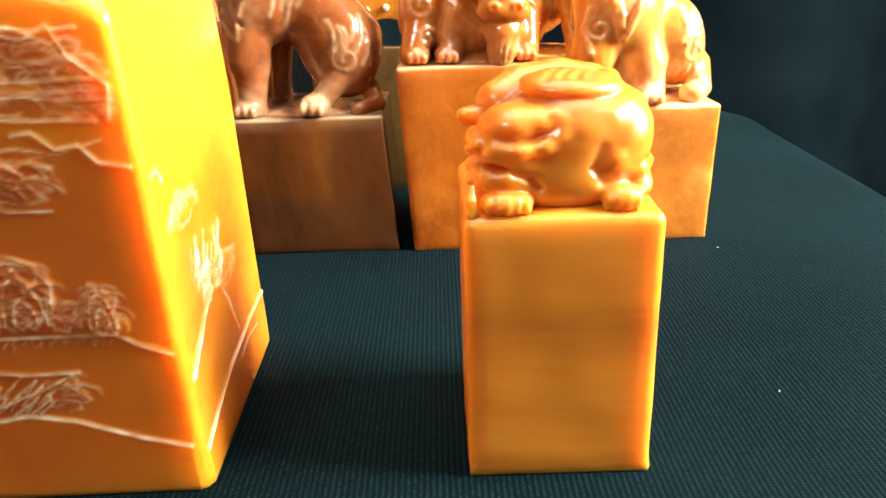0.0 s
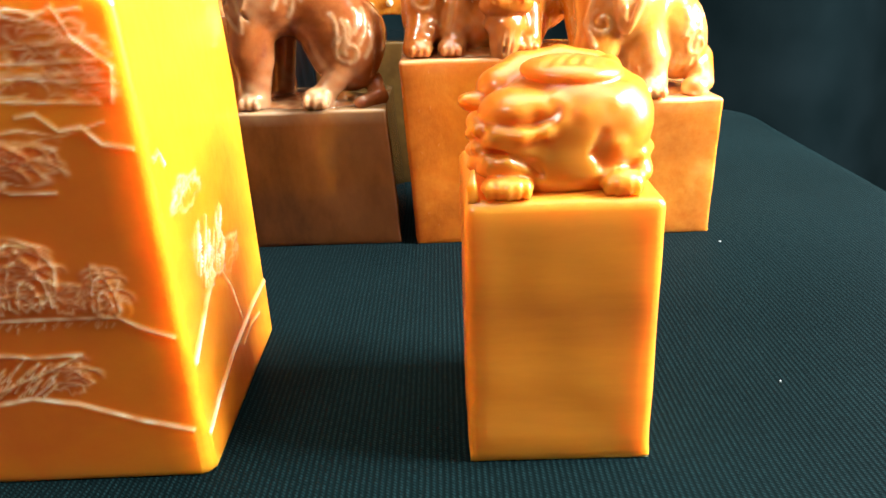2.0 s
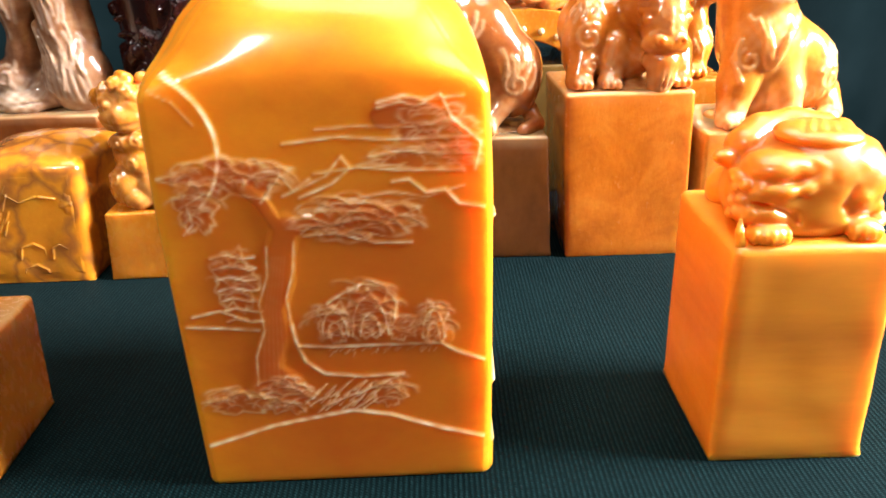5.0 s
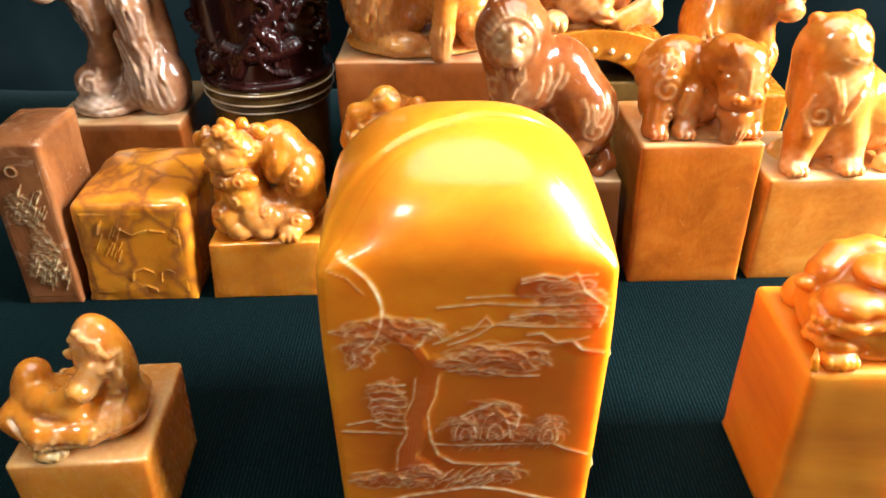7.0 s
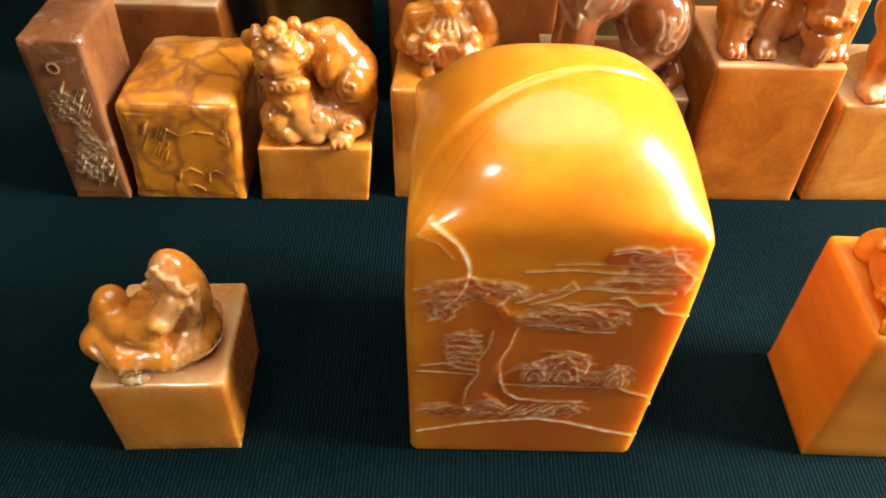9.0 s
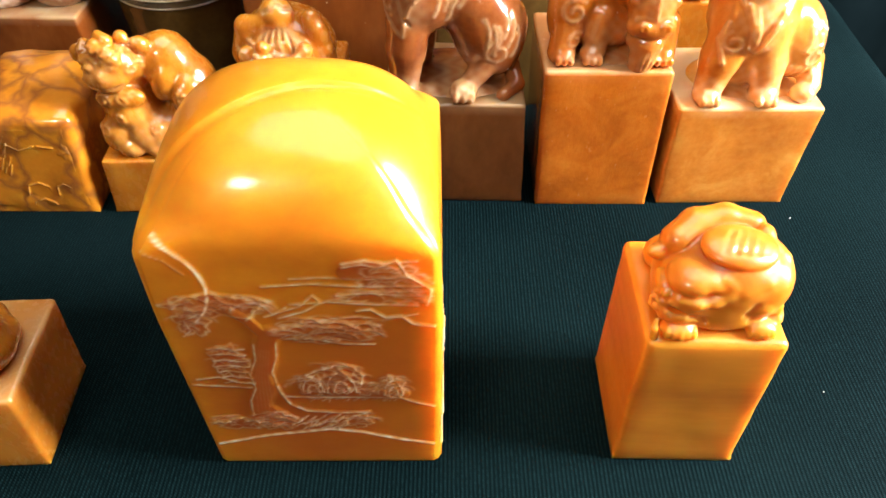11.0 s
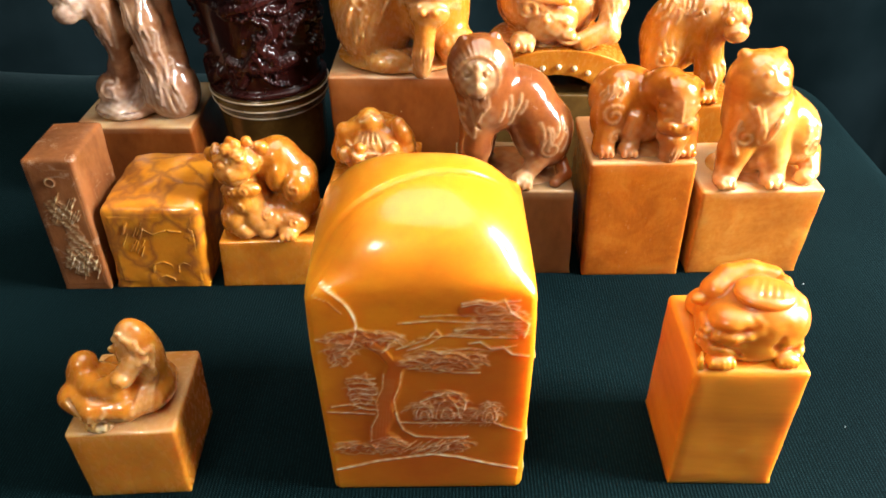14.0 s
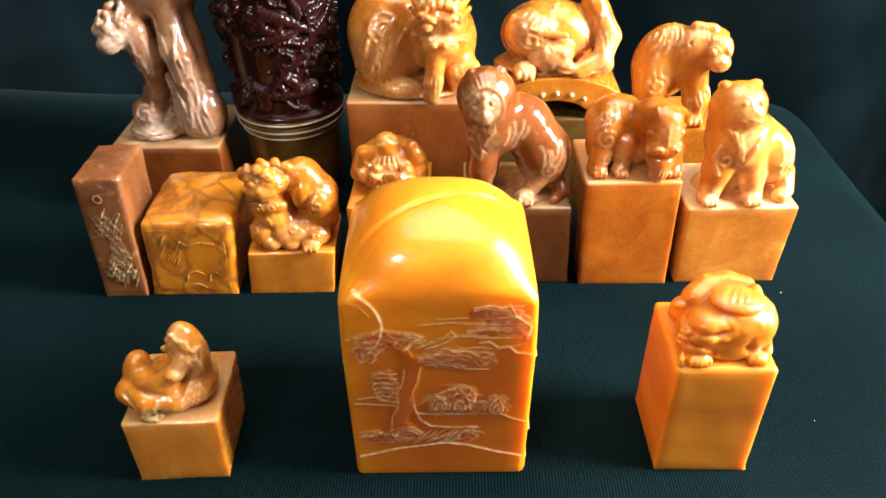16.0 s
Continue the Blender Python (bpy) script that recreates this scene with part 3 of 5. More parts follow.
    c.below((-2, 9.6), (16, 15.6), (26, 17.6), (33, 19.0), (41, 17.4), (52, 13.2), (64, 9.8), h=0.55)
    # cloud scroll at the upper edge
    d = np.hypot(u + 1, w - 76) - 14.5
    c.h += 0.55 * np.clip(-d / 0.5 + 0.5, 0, 1) * np.clip((w - 60) / 14, 0, 1) + 0.5 * np.exp(-(d / 0.45) ** 2) * np.clip((w - 74) / 3, 0, 1)
    c.crest = np.maximum(c.crest, np.exp(-(d / 0.4) ** 2) * np.clip((w - 62) / 6, 0, 1))
    c.line((2, 87), (7, 84.5), (10, 80.5), r=0.35, h=0.3)
    return c


def carve_side(u, w):
    c = Relief(u, w)
    # end of the far terrace and a drift of leaves
    c.line((0, 60), (2, 61.5), (4, 62), (5.5, 59.5), r=0.5, h=0.8)
    c.clump(13, 52, 7, 2.4, 12, 1.3, 0.6, 41)
    # reeds over a slanting post
    c.hatch(20, 36, 8, 5, 34, 0.5, 0.6, 42)
    c.clump(31, 32.5, 6, 3.2, 12, 1.3, 0.5, 43)
    c.line((-1, 22), (6, 26.5), (12, 30.3), (18, 33.6), r=0.9, h=1.0)
    c.line((19, 33), (24, 31.5), (28, 26), (32, 16), r=0.45, h=0.5)
    # hill line running round from the front, with a spur
    c.below((-2, 7.4), (5, 9.4), (10.5, 11.2), (23, 13.6), (40, 15.0), (62, 15.2), h=0.5)
    c.line((29, 11), (36, 11.8), (44, 10.6), r=0.45, h=0.5)
    return c


def build_landscape_seal():
    W, D, H, R, crease = 62.5, 55.0, 107.0, 1.8, 84.5
    # perimeter: front, right, back, left, finely sampled where it is carved
    ring = []
    for side, n in ((0, 200), (1, 150), (2, 26), (3, 40)):
        hw, hd = W / 2 - R, D / 2 - R
        a, b = (((-hw, -hd), (hw, -hd)), ((hw, -hd), (hw, hd)), ((hw, hd), (-hw, hd)), ((-hw, hd), (-hw, -hd)))[side]
        nrm = ((0, -1), (1, 0), (0, 1), (-1, 0))[side]
        nxt = ((1, 0), (0, 1), (-1, 0), (0, -1))[side]
        for i in range(n + 1):
            t = i / n
            ring.append((a[0] + (b[0] - a[0]) * t + R * nrm[0], a[1] + (b[1] - a[1]) * t + R * nrm[1], nrm[0], nrm[1], side))
        for i in range(1, 7):
            q = i / 7 * math.pi / 2
            nx, ny = nrm[0] * math.cos(q) + nxt[0] * math.sin(q), nrm[1] * math.cos(q) + nxt[1] * math.sin(q)
            ring.append((b[0] + R * nx, b[1] + R * ny, nx, ny, 4))
    ring = np.array(ring)
    zs = np.concatenate([[0.0, 0.25, 0.8], np.arange(1.3, crease, 0.36)])
    top = np.linspace(0, 1, 70)
    z2 = crease + (H - crease) * np.sin(top * math.pi / 2)
    levels = np.concatenate([zs, z2])
    p = 2.15
    f = np.where(levels > crease, np.maximum(1 - (np.clip(levels - crease, 0, None) / (H - crease)) ** p, 0) ** 0.5, 1.0)
    f *= 1 - 0.024 * np.clip((levels - 62) / 24, 0, 1) ** 1.5
    f[0], f[1], f[2] = 0.993, 0.997, 1.0
    s = np.clip((levels - crease) / (H - crease), 0, 1)
    pw = (3.0 + 45 * np.exp(-s * 13.0))[:, None]
    ra, rb = np.abs(ring[:, 0] / (W / 2))[None, :], np.abs(ring[:, 1] / (D / 2))[None, :]
    round_off = np.where(s[:, None] > 0, (ra ** pw + rb ** pw + 1e-12) ** (-1 / pw), 1.0) * np.maximum(ra, rb) ** 0
    full = (ra ** 47.4 + rb ** 47.4 + 1e-12) ** (-1 / 47.4)
    round_off = np.where(s[:, None] > 0, round_off / full, 1.0)
    X, Z = ring[:, 0][None, :] * f[:, None] * round_off, np.repeat(levels[:, None], len(ring), 1)
    Y = ring[:, 1][None, :] * f[:, None] * round_off
    u_front, u_side = X + W / 2, Y + D / 2
    front, flank = carve_front(u_front, Z), carve_side(u_side, Z)
    hf, hs = front.h, flank.h
    rim = lambda u, L: np.clip(u / 1.5, 0, 1) * np.clip((L - u) / 1.5, 0, 1)
    on_front = (ring[:, 4] == 0)[None, :] * np.clip((95 - Z) / 3, 0, 1)
    on_side = (ring[:, 4] == 1)[None, :] * np.clip((crease - Z) / 4, 0, 1)
    h = np.where(on_front > 0, 0.45 * hf * on_front * (0.15 + 0.85 * rim(u_front, W)), 0) + np.where(on_side > 0, 0.7 * hs * on_side * rim(u_side, D), 0)
    # the swept ridge across the dome: behind the arc the skin stands proud of the polished front
    arc = np.interp(X, (-31, -29.6, -27.6, -23, -15.5, -6, 4, 15, 26), (-27, -22, -16.5, -12.4, -7.8, -3, 0.8, 3, 4.5))
    dome = np.clip((Z - 80) / 4, 0, 1)
    fade = np.clip((28 - X) / 14, 0, 1)
    dd = Y - arc
    lift = dome * fade * (0.6 * np.clip(dd / 0.7 + 0.5, 0, 1) - 0.3 * np.exp(-((dd + 1.4) / 1.0) ** 2))
    # left flank: broken step low on the edge
    step = (ring[:, 4] >= 3)[None, :] * (ring[:, 0] < 0)[None, :] * np.clip((34 - Z) / 1.2, 0, 1) * (Z > 6)
    h -= 0.5 * step * (ring[:, 4] == 3)[None, :]
    # crests of the carving are left pale and unpolished, unevenly
    speck = 0.62 + 0.38 * np.sin(X * 0.9 + 2 * np.sin(Z * 0.7)) * np.sin(Z * 1.1 + X * 0.6)
    worn = np.clip(front.crest * on_front + flank.crest * on_side, 0, 1) * speck
    redness = 1.0 * front.ground * np.clip((W / 2 - 1 - X) / 14, 0.25, 1) * on_front * np.clip((88 - Z) / 4, 0, 1)
    # redder and darker over the carved field, and down the right flank
    cloud = 0.5 + 0.5 * np.sin(X * 0.13 + 1.1 * np.sin(Z * 0.09) + 0.8)
    field = np.clip((78 - Z) / 16, 0, 1) * np.clip((X + W / 2 - 1) / 9, 0, 1) * np.clip((W / 2 - 2 - X) / 6, 0, 1) * on_front
    flank_red = on_side * np.clip((72 - Z) / 45, 0, 1) * np.clip((Y + D / 2 - 1) / 10, 0, 1)
    redness = np.maximum(redness, flank_red * (0.45 + 0.3 * np.sin(Y * 0.2 + 1.3 * np.sin(Z * 0.11))))
    redness = np.maximum(redness, field * (0.62 + 0.22 * cloud))
    X, Y, Z = X + h * ring[:, 2][None, :], Y + h * ring[:, 3][None, :], Z + lift
    nr, nl = len(ring), len(levels)
    V = np.stack([X, Y, Z], -1).reshape(-1, 3) * 0.001
    i, j = np.meshgrid(np.arange(nr), np.arange(nl - 1))
    a, b = j * nr + i, j * nr + (i + 1) % nr
    F = np.stack([a, b, b + nr, a + nr], -1).reshape(-1, 4).tolist()
    F.append(list(range(nr))[::-1])
    ob = mesh_object("landscape_seal", V.tolist(), F, AMBER)
    for key, mask in (("worn", worn), ("redness", redness)):
        ob.data.attributes.new(key, "FLOAT", "POINT").data.foreach_set("value", np.ascontiguousarray(mask, dtype=float).ravel())
    ob.matrix_world = pose(-0.0515, 0.156, 0, 0, 0, 2.7)
    tagged(ob, "tall polished amber stone seal with domed top and carved landscape relief", "stone seal")


build_landscape_seal()


# ---- the other seals ----
def seal(name, x, y, w, d, h, turn, material, label, group="", pale=0.0, **more):
    t = thing(name, x, y, 0, turn, label, "stone seal", group)
    ob = part("block", block_mesh(w, d, h, **more), material, t)
    if pale:
        # paler, mottled top round the carving
        mask = [pale * max(0.0, min(1.0, (v.co.z * 1000 - h + 1.6) / 1.4)) * max(0.0, min(1.0, 0.75 + 0.9 * noise.noise(v.co * 90.0))) for v in ob.data.vertices]
        ob.data.attributes.new("worn", "FLOAT", "POINT").data.foreach_set("value", mask)
    return t


def toad_seal():
    t = seal("toad_seal", 0.0466, 0.1505, 34.5, 35, 51, 1.5, BANDED, "banded amber stone seal topped by a crouching carved toad", lean=(0, 0.08), seed=3, r=1.9)
    c = Clay((-24, -24, -3), (24, 24, 32), 0.42)
    # squat body, filling the top of the block
    c.ball(0.5, 1, 9.5, 15.0, 13.5, 11.5, k=3)
    c.ball(0, 0.5, 4.5, 14.5, 12.8, 8.0, k=4)
    c.ball(3.5, -4, 13, 10, 7.6, 7.2, k=5)
    c.ball(0, -3.5, 4.5, 13.5, 9.5, 6.5, k=3)
    # snout and cheek with a short mouth slit
    c.ball(-9.5, -5, 8.5, 7.0, 8.4, 7.0, k=2.5)
    c.ball(-11, -8, 5.8, 5.2, 5.4, 3.4, k=2)
    c.dent(-13.2, -12.8, 8.4, 3.2, 2.6, 0.75, (0, 4, 0), k=0.9)
    c.groove((-9, -13.2, 7.6), (-6.0, -13.0, 6.2), (-4.6, -12.4, 4.4), r=0.5, k=1.2)
    # heavy rolled eyelid with a lip that curls up behind the eye
    c.ball(-9.0, -6.5, 15.2, 6.0, 6.0, 3.7, (0, -6, 0), k=0.9)
    c.ball(-4.6, -7.6, 15.8, 3.6, 4.2, 2.4, (0, 12, 0), k=1.2)
    c.limb((-16, -6.5, 12.6), (-12.5, -11.2, 11.7), (-8, -12.8, 11.4), (-4, -12.4, 12.0), (-1.2, -11.4, 13.6), (-0.9, -10.4, 15.8), (-2.4, -9.8, 17.2), r=0.9, r2=0.6, k=1.6)
    # ear lobe and wet-looking beard curls beside the cheek
    c.ball(-14.2, 2.5, 14.2, 4.6, 2.4, 2.2, (0, 16, 25), k=0.7)
    c.ball(-15.4, -5.5, 12.6, 1.7, 3.2, 1.9, k=0.8)
    for k_ in range(9):
        c.ball(-15.7 + 0.5 * math.cos(k_ * 2.3), -4.6 - 5.2 * ((k_ * 0.37) % 1.0), 3.6 + 1.05 * k_, 1.25, k=0.45)
    for k_ in range(4):
        c.swirl(-14.6 + 0.9 * (k_ % 2), 4.6 + 2.0 * k_, 1.0, 1.0, 0.3, k_)
    # fin rising from the block's edge
    c.limb((-16.3, -14.2, 0.2), (-16.6, -13.6, 3.0), (-16.3, -12.4, 5.2), r=1.1, r2=0.5, k=0.8)
    # folded forefoot with rounded toes
    c.ball(-10.4, -12.6, 2.1, 4.6, 3.2, 2.5, k=0.6)
    for k_ in range(5):
        c.ball(-13.6 + k_ * 1.6, -14.6 + 0.28 * abs(k_ - 2), 2.0, 0.95, 1.6, 1.9, k=0.35)
    # haunch: a broad smooth thigh, the knee, the shelf of the shank and the hind foot
    c.ball(9.6, -1.5, 11.2, 6.3, 10.5, 8.6, (0, 12, 0), k=2.2)
    c.ball(7.6, -10.4, 9.4, 2.9, 2.8, 2.8, k=0.8)
    c.limb((8.5, -10.6, 7.6), (12.5, -8.6, 6.4), (15, -4, 6.4), r=1.7, r2=1.6, k=0.9)
    c.groove((5.4, -13.2, 11.6), (4.4, -13.4, 8.2), (6.0, -13.2, 5.6), (9.5, -13.0, 4.9), (14.5, -10, 4.4), r=0.7, k=1.2)
    c.ball(9.2, -12.2, 2.4, 3.8, 3.0, 2.5, k=0.6)
    for k_ in range(4):
        c.ball(6.7 + k_ * 1.6, -14.0 + 0.3 * abs(k_ - 1.5), 2.0, 0.95, 1.5, 1.9, k=0.35)
    c.ball(13.2, -5, 3.4, 2.6, 7.0, 3.0, k=1.0)
    # ribbed leaf on the back, the roll behind it and its knob
    c.ball(1.4, -2.2, 20.9, 9.0, 6.8, 2.7, (5, 2, -4), k=0.35)
    for k_ in range(5):
        c.groove((-3.2 + k_ * 2.5, -5.6, 22.9), (-1.8 + k_ * 2.4, -2.8, 24.0), (0.0 + k_ * 2.2, 0.6, 23.9), r=0.55, k=1.0)
    c.limb((-10.5, 4.0, 16.6), (-6, 7.6, 18.8), (1, 8.6, 20.0), (7, 7.0, 19.4), r=4.4, r2=3.6, k=0.9)
    c.ball(9.0, 3.2, 20.6, 2.3, 2.6, 2.1, k=0.6)
    c.limb((9.5, 1.0, 20.0), (12.6, -2.5, 17.6), (13.6, -5.5, 14), r=1.5, r2=0.9, k=1.6)
    c.limb((2.5, -10.8, 14.6), (7.0, -9.6, 16.2), (9.8, -6.5, 17.8), r=0.9, r2=0.6, k=2.2)
    c.ball(9.5, 11, 6, 6, 5, 7, k=2)
    c.ball(-9, 11, 4, 6, 4.5, 6, k=2)
    c.rough(0.05, 8, 1)
    c.finish("carved_toad", BANDED, t, 50.6, "carved amber toad with ribbed leaf on its back", floor=-1.5, size=np.array((1.0, 0.98, 0.94)), at=(0.8, 2.6), lines=0.06, worn=((-16, -8, 8, 4, 0.2),))


def curled_beast_seal():
    t = seal("curled_beast_seal", -0.1468, 0.1390, 33, 33.5, 31, 5.0, HONEY, "short honey-brown stone seal topped by a curled carved beast", lean=(0.03, 0.06), seed=5, r=1.3, taper=0.03, pale=0.45)
    c = Clay((-26, -24, -3), (24, 24, 42), 0.42)
    # coiled lower body, the raised rump with its knob, and the folds between
    c.ball(-10, -5, 7.5, 10.5, 10, 8.5, k=2.5)
    c.ball(2, -3, 5.5, 11.5, 11, 7, k=3)
    c.limb((-16, -9, 9), (-8, -13.5, 8), (2, -13, 7.5), (10, -9, 8), r=4.6, r2=4.0, k=1.6)
    c.limb((-14, -3, 14), (-8, -8, 13.5), (0, -11, 12.5), r=4.4, r2=3.4, k=1.4)
    c.ball(-12.5, -2, 17.0, 4.4, 4.6, 4.4, k=1.6)
    c.limb((-8, 6, 5), (3, 8, 5), (9, 3, 5), r=5, r2=4.5, k=2)
    # neck rising and folding forward, the head laid along the back
    c.ball(7.0, -2, 20.5, 7.2, 6.6, 15.0, (0, -3, 0), k=1.6)
    c.ball(7.0, -3.0, 7, 7.6, 8.0, 8.0, k=3)
    c.limb((7.5, -7.6, 24), (3.5, -10.2, 19), (-3, -11.0, 15.0), (-9, -9.0, 13.5), r=3.4, r2=3.2, k=1.0)
    c.ball(3.6, -12.6, 20.0, 2.8, 2.4, 2.4, k=0.9)
    c.dent(2.8, -14.8, 19.4, 0.8)
    c.groove((-7.5, -13.6, 12.6), (-3, -15.2, 13.2), (1.5, -15.0, 15.6), r=0.5, k=0.8)
    # paw over the front edge and mane strands falling down the neck
    c.ball(-7.5, -15.4, 1.8, 4.6, 2.8, 2.2, k=0.7)
    for i in range(4):
        c.groove((-10 + i * 1.8, -18.4, 0.5), (-9.6 + i * 1.8, -15.2, 4.0), r=0.45)
    for i in range(4):
        c.draw((4.5 + i * 1.6, 33 - i * 0.8), (9.6 + i * 1.0, 26), (9.5 + i * 0.9, 17), (5 + i * 1.6, 8), r=0.8)
    for i in range(3):
        c.draw((4.2 - i * 1.9, 33.5 - i * 1.2), (0.6 - i * 0.9, 28), (-0.4 - i * 0.6, 22), r=0.8)
    for i in range(3):
        c.groove((-15 + i * 4, -13.0 - 0.8 * i, 12 - i), (-11 + i * 4, -16.4, 8.5 - i), (-5 + i * 4, -17.0, 6.5 - i * 0.6), r=0.5, k=1.0)
    c.hair(-13, -1, 4, 6, 5, 6, 25, 12, 75, 0.4)
    c.rough(0.12, 6, 2)
    c.finish("carved_beast", HONEY, t, 30.6, "carved honey beast looking back over its body", floor=-1.2, size=0.95, at=(2.0, 1.5), worn=((-4, -16, 0, 10, 0.9), (8, -9, 22, 9, 0.55), (5, -5, 31, 6, 0.6)))


def paw(c, x, y, z, s=1.0):
    c.ball(x, y, z, 4.2 * s, 4.6 * s, 3.2 * s, k=1)
    for i in (-1, 0, 1):
        c.ball(x + i * 2.2 * s, y - 3.4 * s, z - 0.4, 1.35 * s, 2.0 * s, 1.9 * s, k=0.5)


def curls(c, x, y, z, r, n, size, seed, flat=1.0):
    """Mane curls over a ball's front half."""
    rng = np.random.RandomState(seed)
    for _ in range(n):
        v = rng.normal(0, 1, 3)
        v /= np.linalg.norm(v)
        v[1] = -abs(v[1]) * flat
        c.ball(x + v[0] * r, y + v[1] * r, z + v[2] * r, size * rng.uniform(0.7, 1.2), k=0.6)


def lion_seal():
    t = seal("lion_seal", -0.1285, 0.244, 41, 33, 25, 3.5, YELLOW, "yellow stone seal topped by a small carved lion", lean=(0.11, 0), seed=8, r=1.0)
    c = Clay((-30, -24, -3), (28, 22, 50), 0.5)
    # compact lump: plinth, chest and the body bent round behind it
    c.ball(0, 1, 4, 19, 14, 7, k=3)
    c.ball(-1, -4, 7, 17.5, 11, 9, k=3)
    c.ball(-8, -4, 17, 10, 9, 12, k=3)
    c.limb((-4, 2, 30), (7, 2, 32), (14, 0, 24), (14, -1, 12), r=8.5, r2=9, k=3)
    c.ball(14.5, -6.5, 22, 6.2, 6.0, 8.4, (0, 6, 0), k=0.9)
    c.ball(7.2, -4.5, 27, 5.2, 6.0, 8.0, (0, 18, 0), k=1.0)
    c.groove((3.2, -11, 32), (2.4, -12, 24), (4.6, -12.5, 14), (9, -13, 9.5), r=1.0, k=1.4)
    # head with a curled crown, ears and a folded cheek
    c.ball(-8.5, -5.5, 35, 9.8, 9.0, 8.2, k=2)
    c.ball(-9.5, -12, 32, 7.2, 4.4, 4.6, k=1.2)
    c.ball(-9.5, -14.6, 34, 2.6, 1.8, 2.0, k=0.8)
    c.ball(-18.5, -5, 38, 3.2, 3.0, 3.4, k=0.8)
    c.ball(2.0, -4, 40.5, 3.2, 3.0, 3.0, k=0.8)
    curls(c, -8.5, -4, 37.5, 8.6, 22, 2.4, 4)
    for e in (-13.2, -5.8):
        c.ball(e, -13.0, 37.0, 1.9, 1.3, 1.5, k=0.5)
        c.draw((e - 2.6, 38.6), (e, 39.8), (e + 2.6, 38.4), r=0.7)
    c.groove((-16, -14.6, 30.6), (-9.5, -17, 29.6), (-3.5, -14.6, 30.8), r=0.8, k=0.9)
    # scrolls down the chest, folded forelegs and feet
    c.ball(-8, -10, 23.5, 8.6, 4.0, 4.4, k=1.0)
    c.ball(-7, -11, 16.5, 5.2, 3.6, 5.2, k=1.0)
    c.ball(-13, -8.5, 8, 6.8, 6.5, 8.5, (0, 12, 0), k=1.2)
    c.ball(-3.5, -10, 7, 6.6, 5.6, 7.5, (0, -10, 0), k=1.0)
    c.ball(-9, -13, 4, 5.0, 3.6, 4.0, k=0.9)
    c.ball(0.5, -13, 3, 4.2, 3.4, 3.0, k=0.9)
    c.ball(11.5, -9.5, 6, 7.6, 5.4, 5.6, k=1.0)
    paw(c, 10, -13.5, 3.4, 1.1)
    for x, z, r0 in ((-13, 24, 2.6), (-6, 24.5, 2.6), (-9, 17, 2.2), (-16, 12, 2.2), (2, 12, 2.0), (14.5, 24, 2.8), (13, 8, 2.4), (-17, 34, 2.2), (-0.5, 35, 2.2)):
        c.swirl(x, z, r0, 1.2, 0.55, x)
    for q in range(5):
        c.swirl(-15 + q * 3.6, 41.8 + 1.0 * math.sin(q * 2), 1.8, 1.2, 0.5, q)
    c.rough(0.18, 7, 3)
    c.finish("carved_lion", YELLOW, t, 24.6, "carved yellow lion with curled mane", at=(2.6, 0), floor=-1.2, size=0.98, lines=0.12, worn=((0, -14, 2, 20, 0.25), (-10, -15, 38, 8, 0.25)))


def seated_figure_seal():
    t = seal("mound_seal", -0.0785, 0.2525, 37, 42, 49, 0.0, HONEY, "honey stone seal topped by a rounded carved mound", seed=9, r=1.2)
    c = Clay((-24, -22, -3), (24, 22, 36), 0.5)
    c.ball(0, 0, 8, 16, 14, 13, k=3)
    c.ball(-1, -5, 21, 5.4, 5.2, 5.4, k=1.5)
    c.limb((-14, -4, 6), (-11, -6, 17), (-5, -7, 19), r=4, r2=3, k=1)
    c.limb((13, -4, 6), (12, -6, 15), (10, -6, 20), r=3.6, r2=3, k=1)
    c.ball(11, -7, 18, 3, k=1)
    for i in range(6):
        c.groove((-10 + i * 4, -14, 2), (-7 + i * 3, -12, 12), (-4 + i * 1.6, -9.5, 18), r=0.6)
    curls(c, 0, -2, 7, 14.5, 20, 2.6, 6)
    c.hair(-14, 14, 2, 5, 11, 10, 88, 10, 79, 0.6)
    c.draw((-4, 23), (0, 25.5), (4, 23), r=0.5, cut=True)
    c.draw((-10, 14), (-4, 11), (4, 11), (9, 14), r=0.7)
    c.rough(0.2, 6, 4)
    c.finish("carved_mound", HONEY, t, 48.6, "weathered carved knob", floor=-1.2, at=(0, 4), size=1.06)


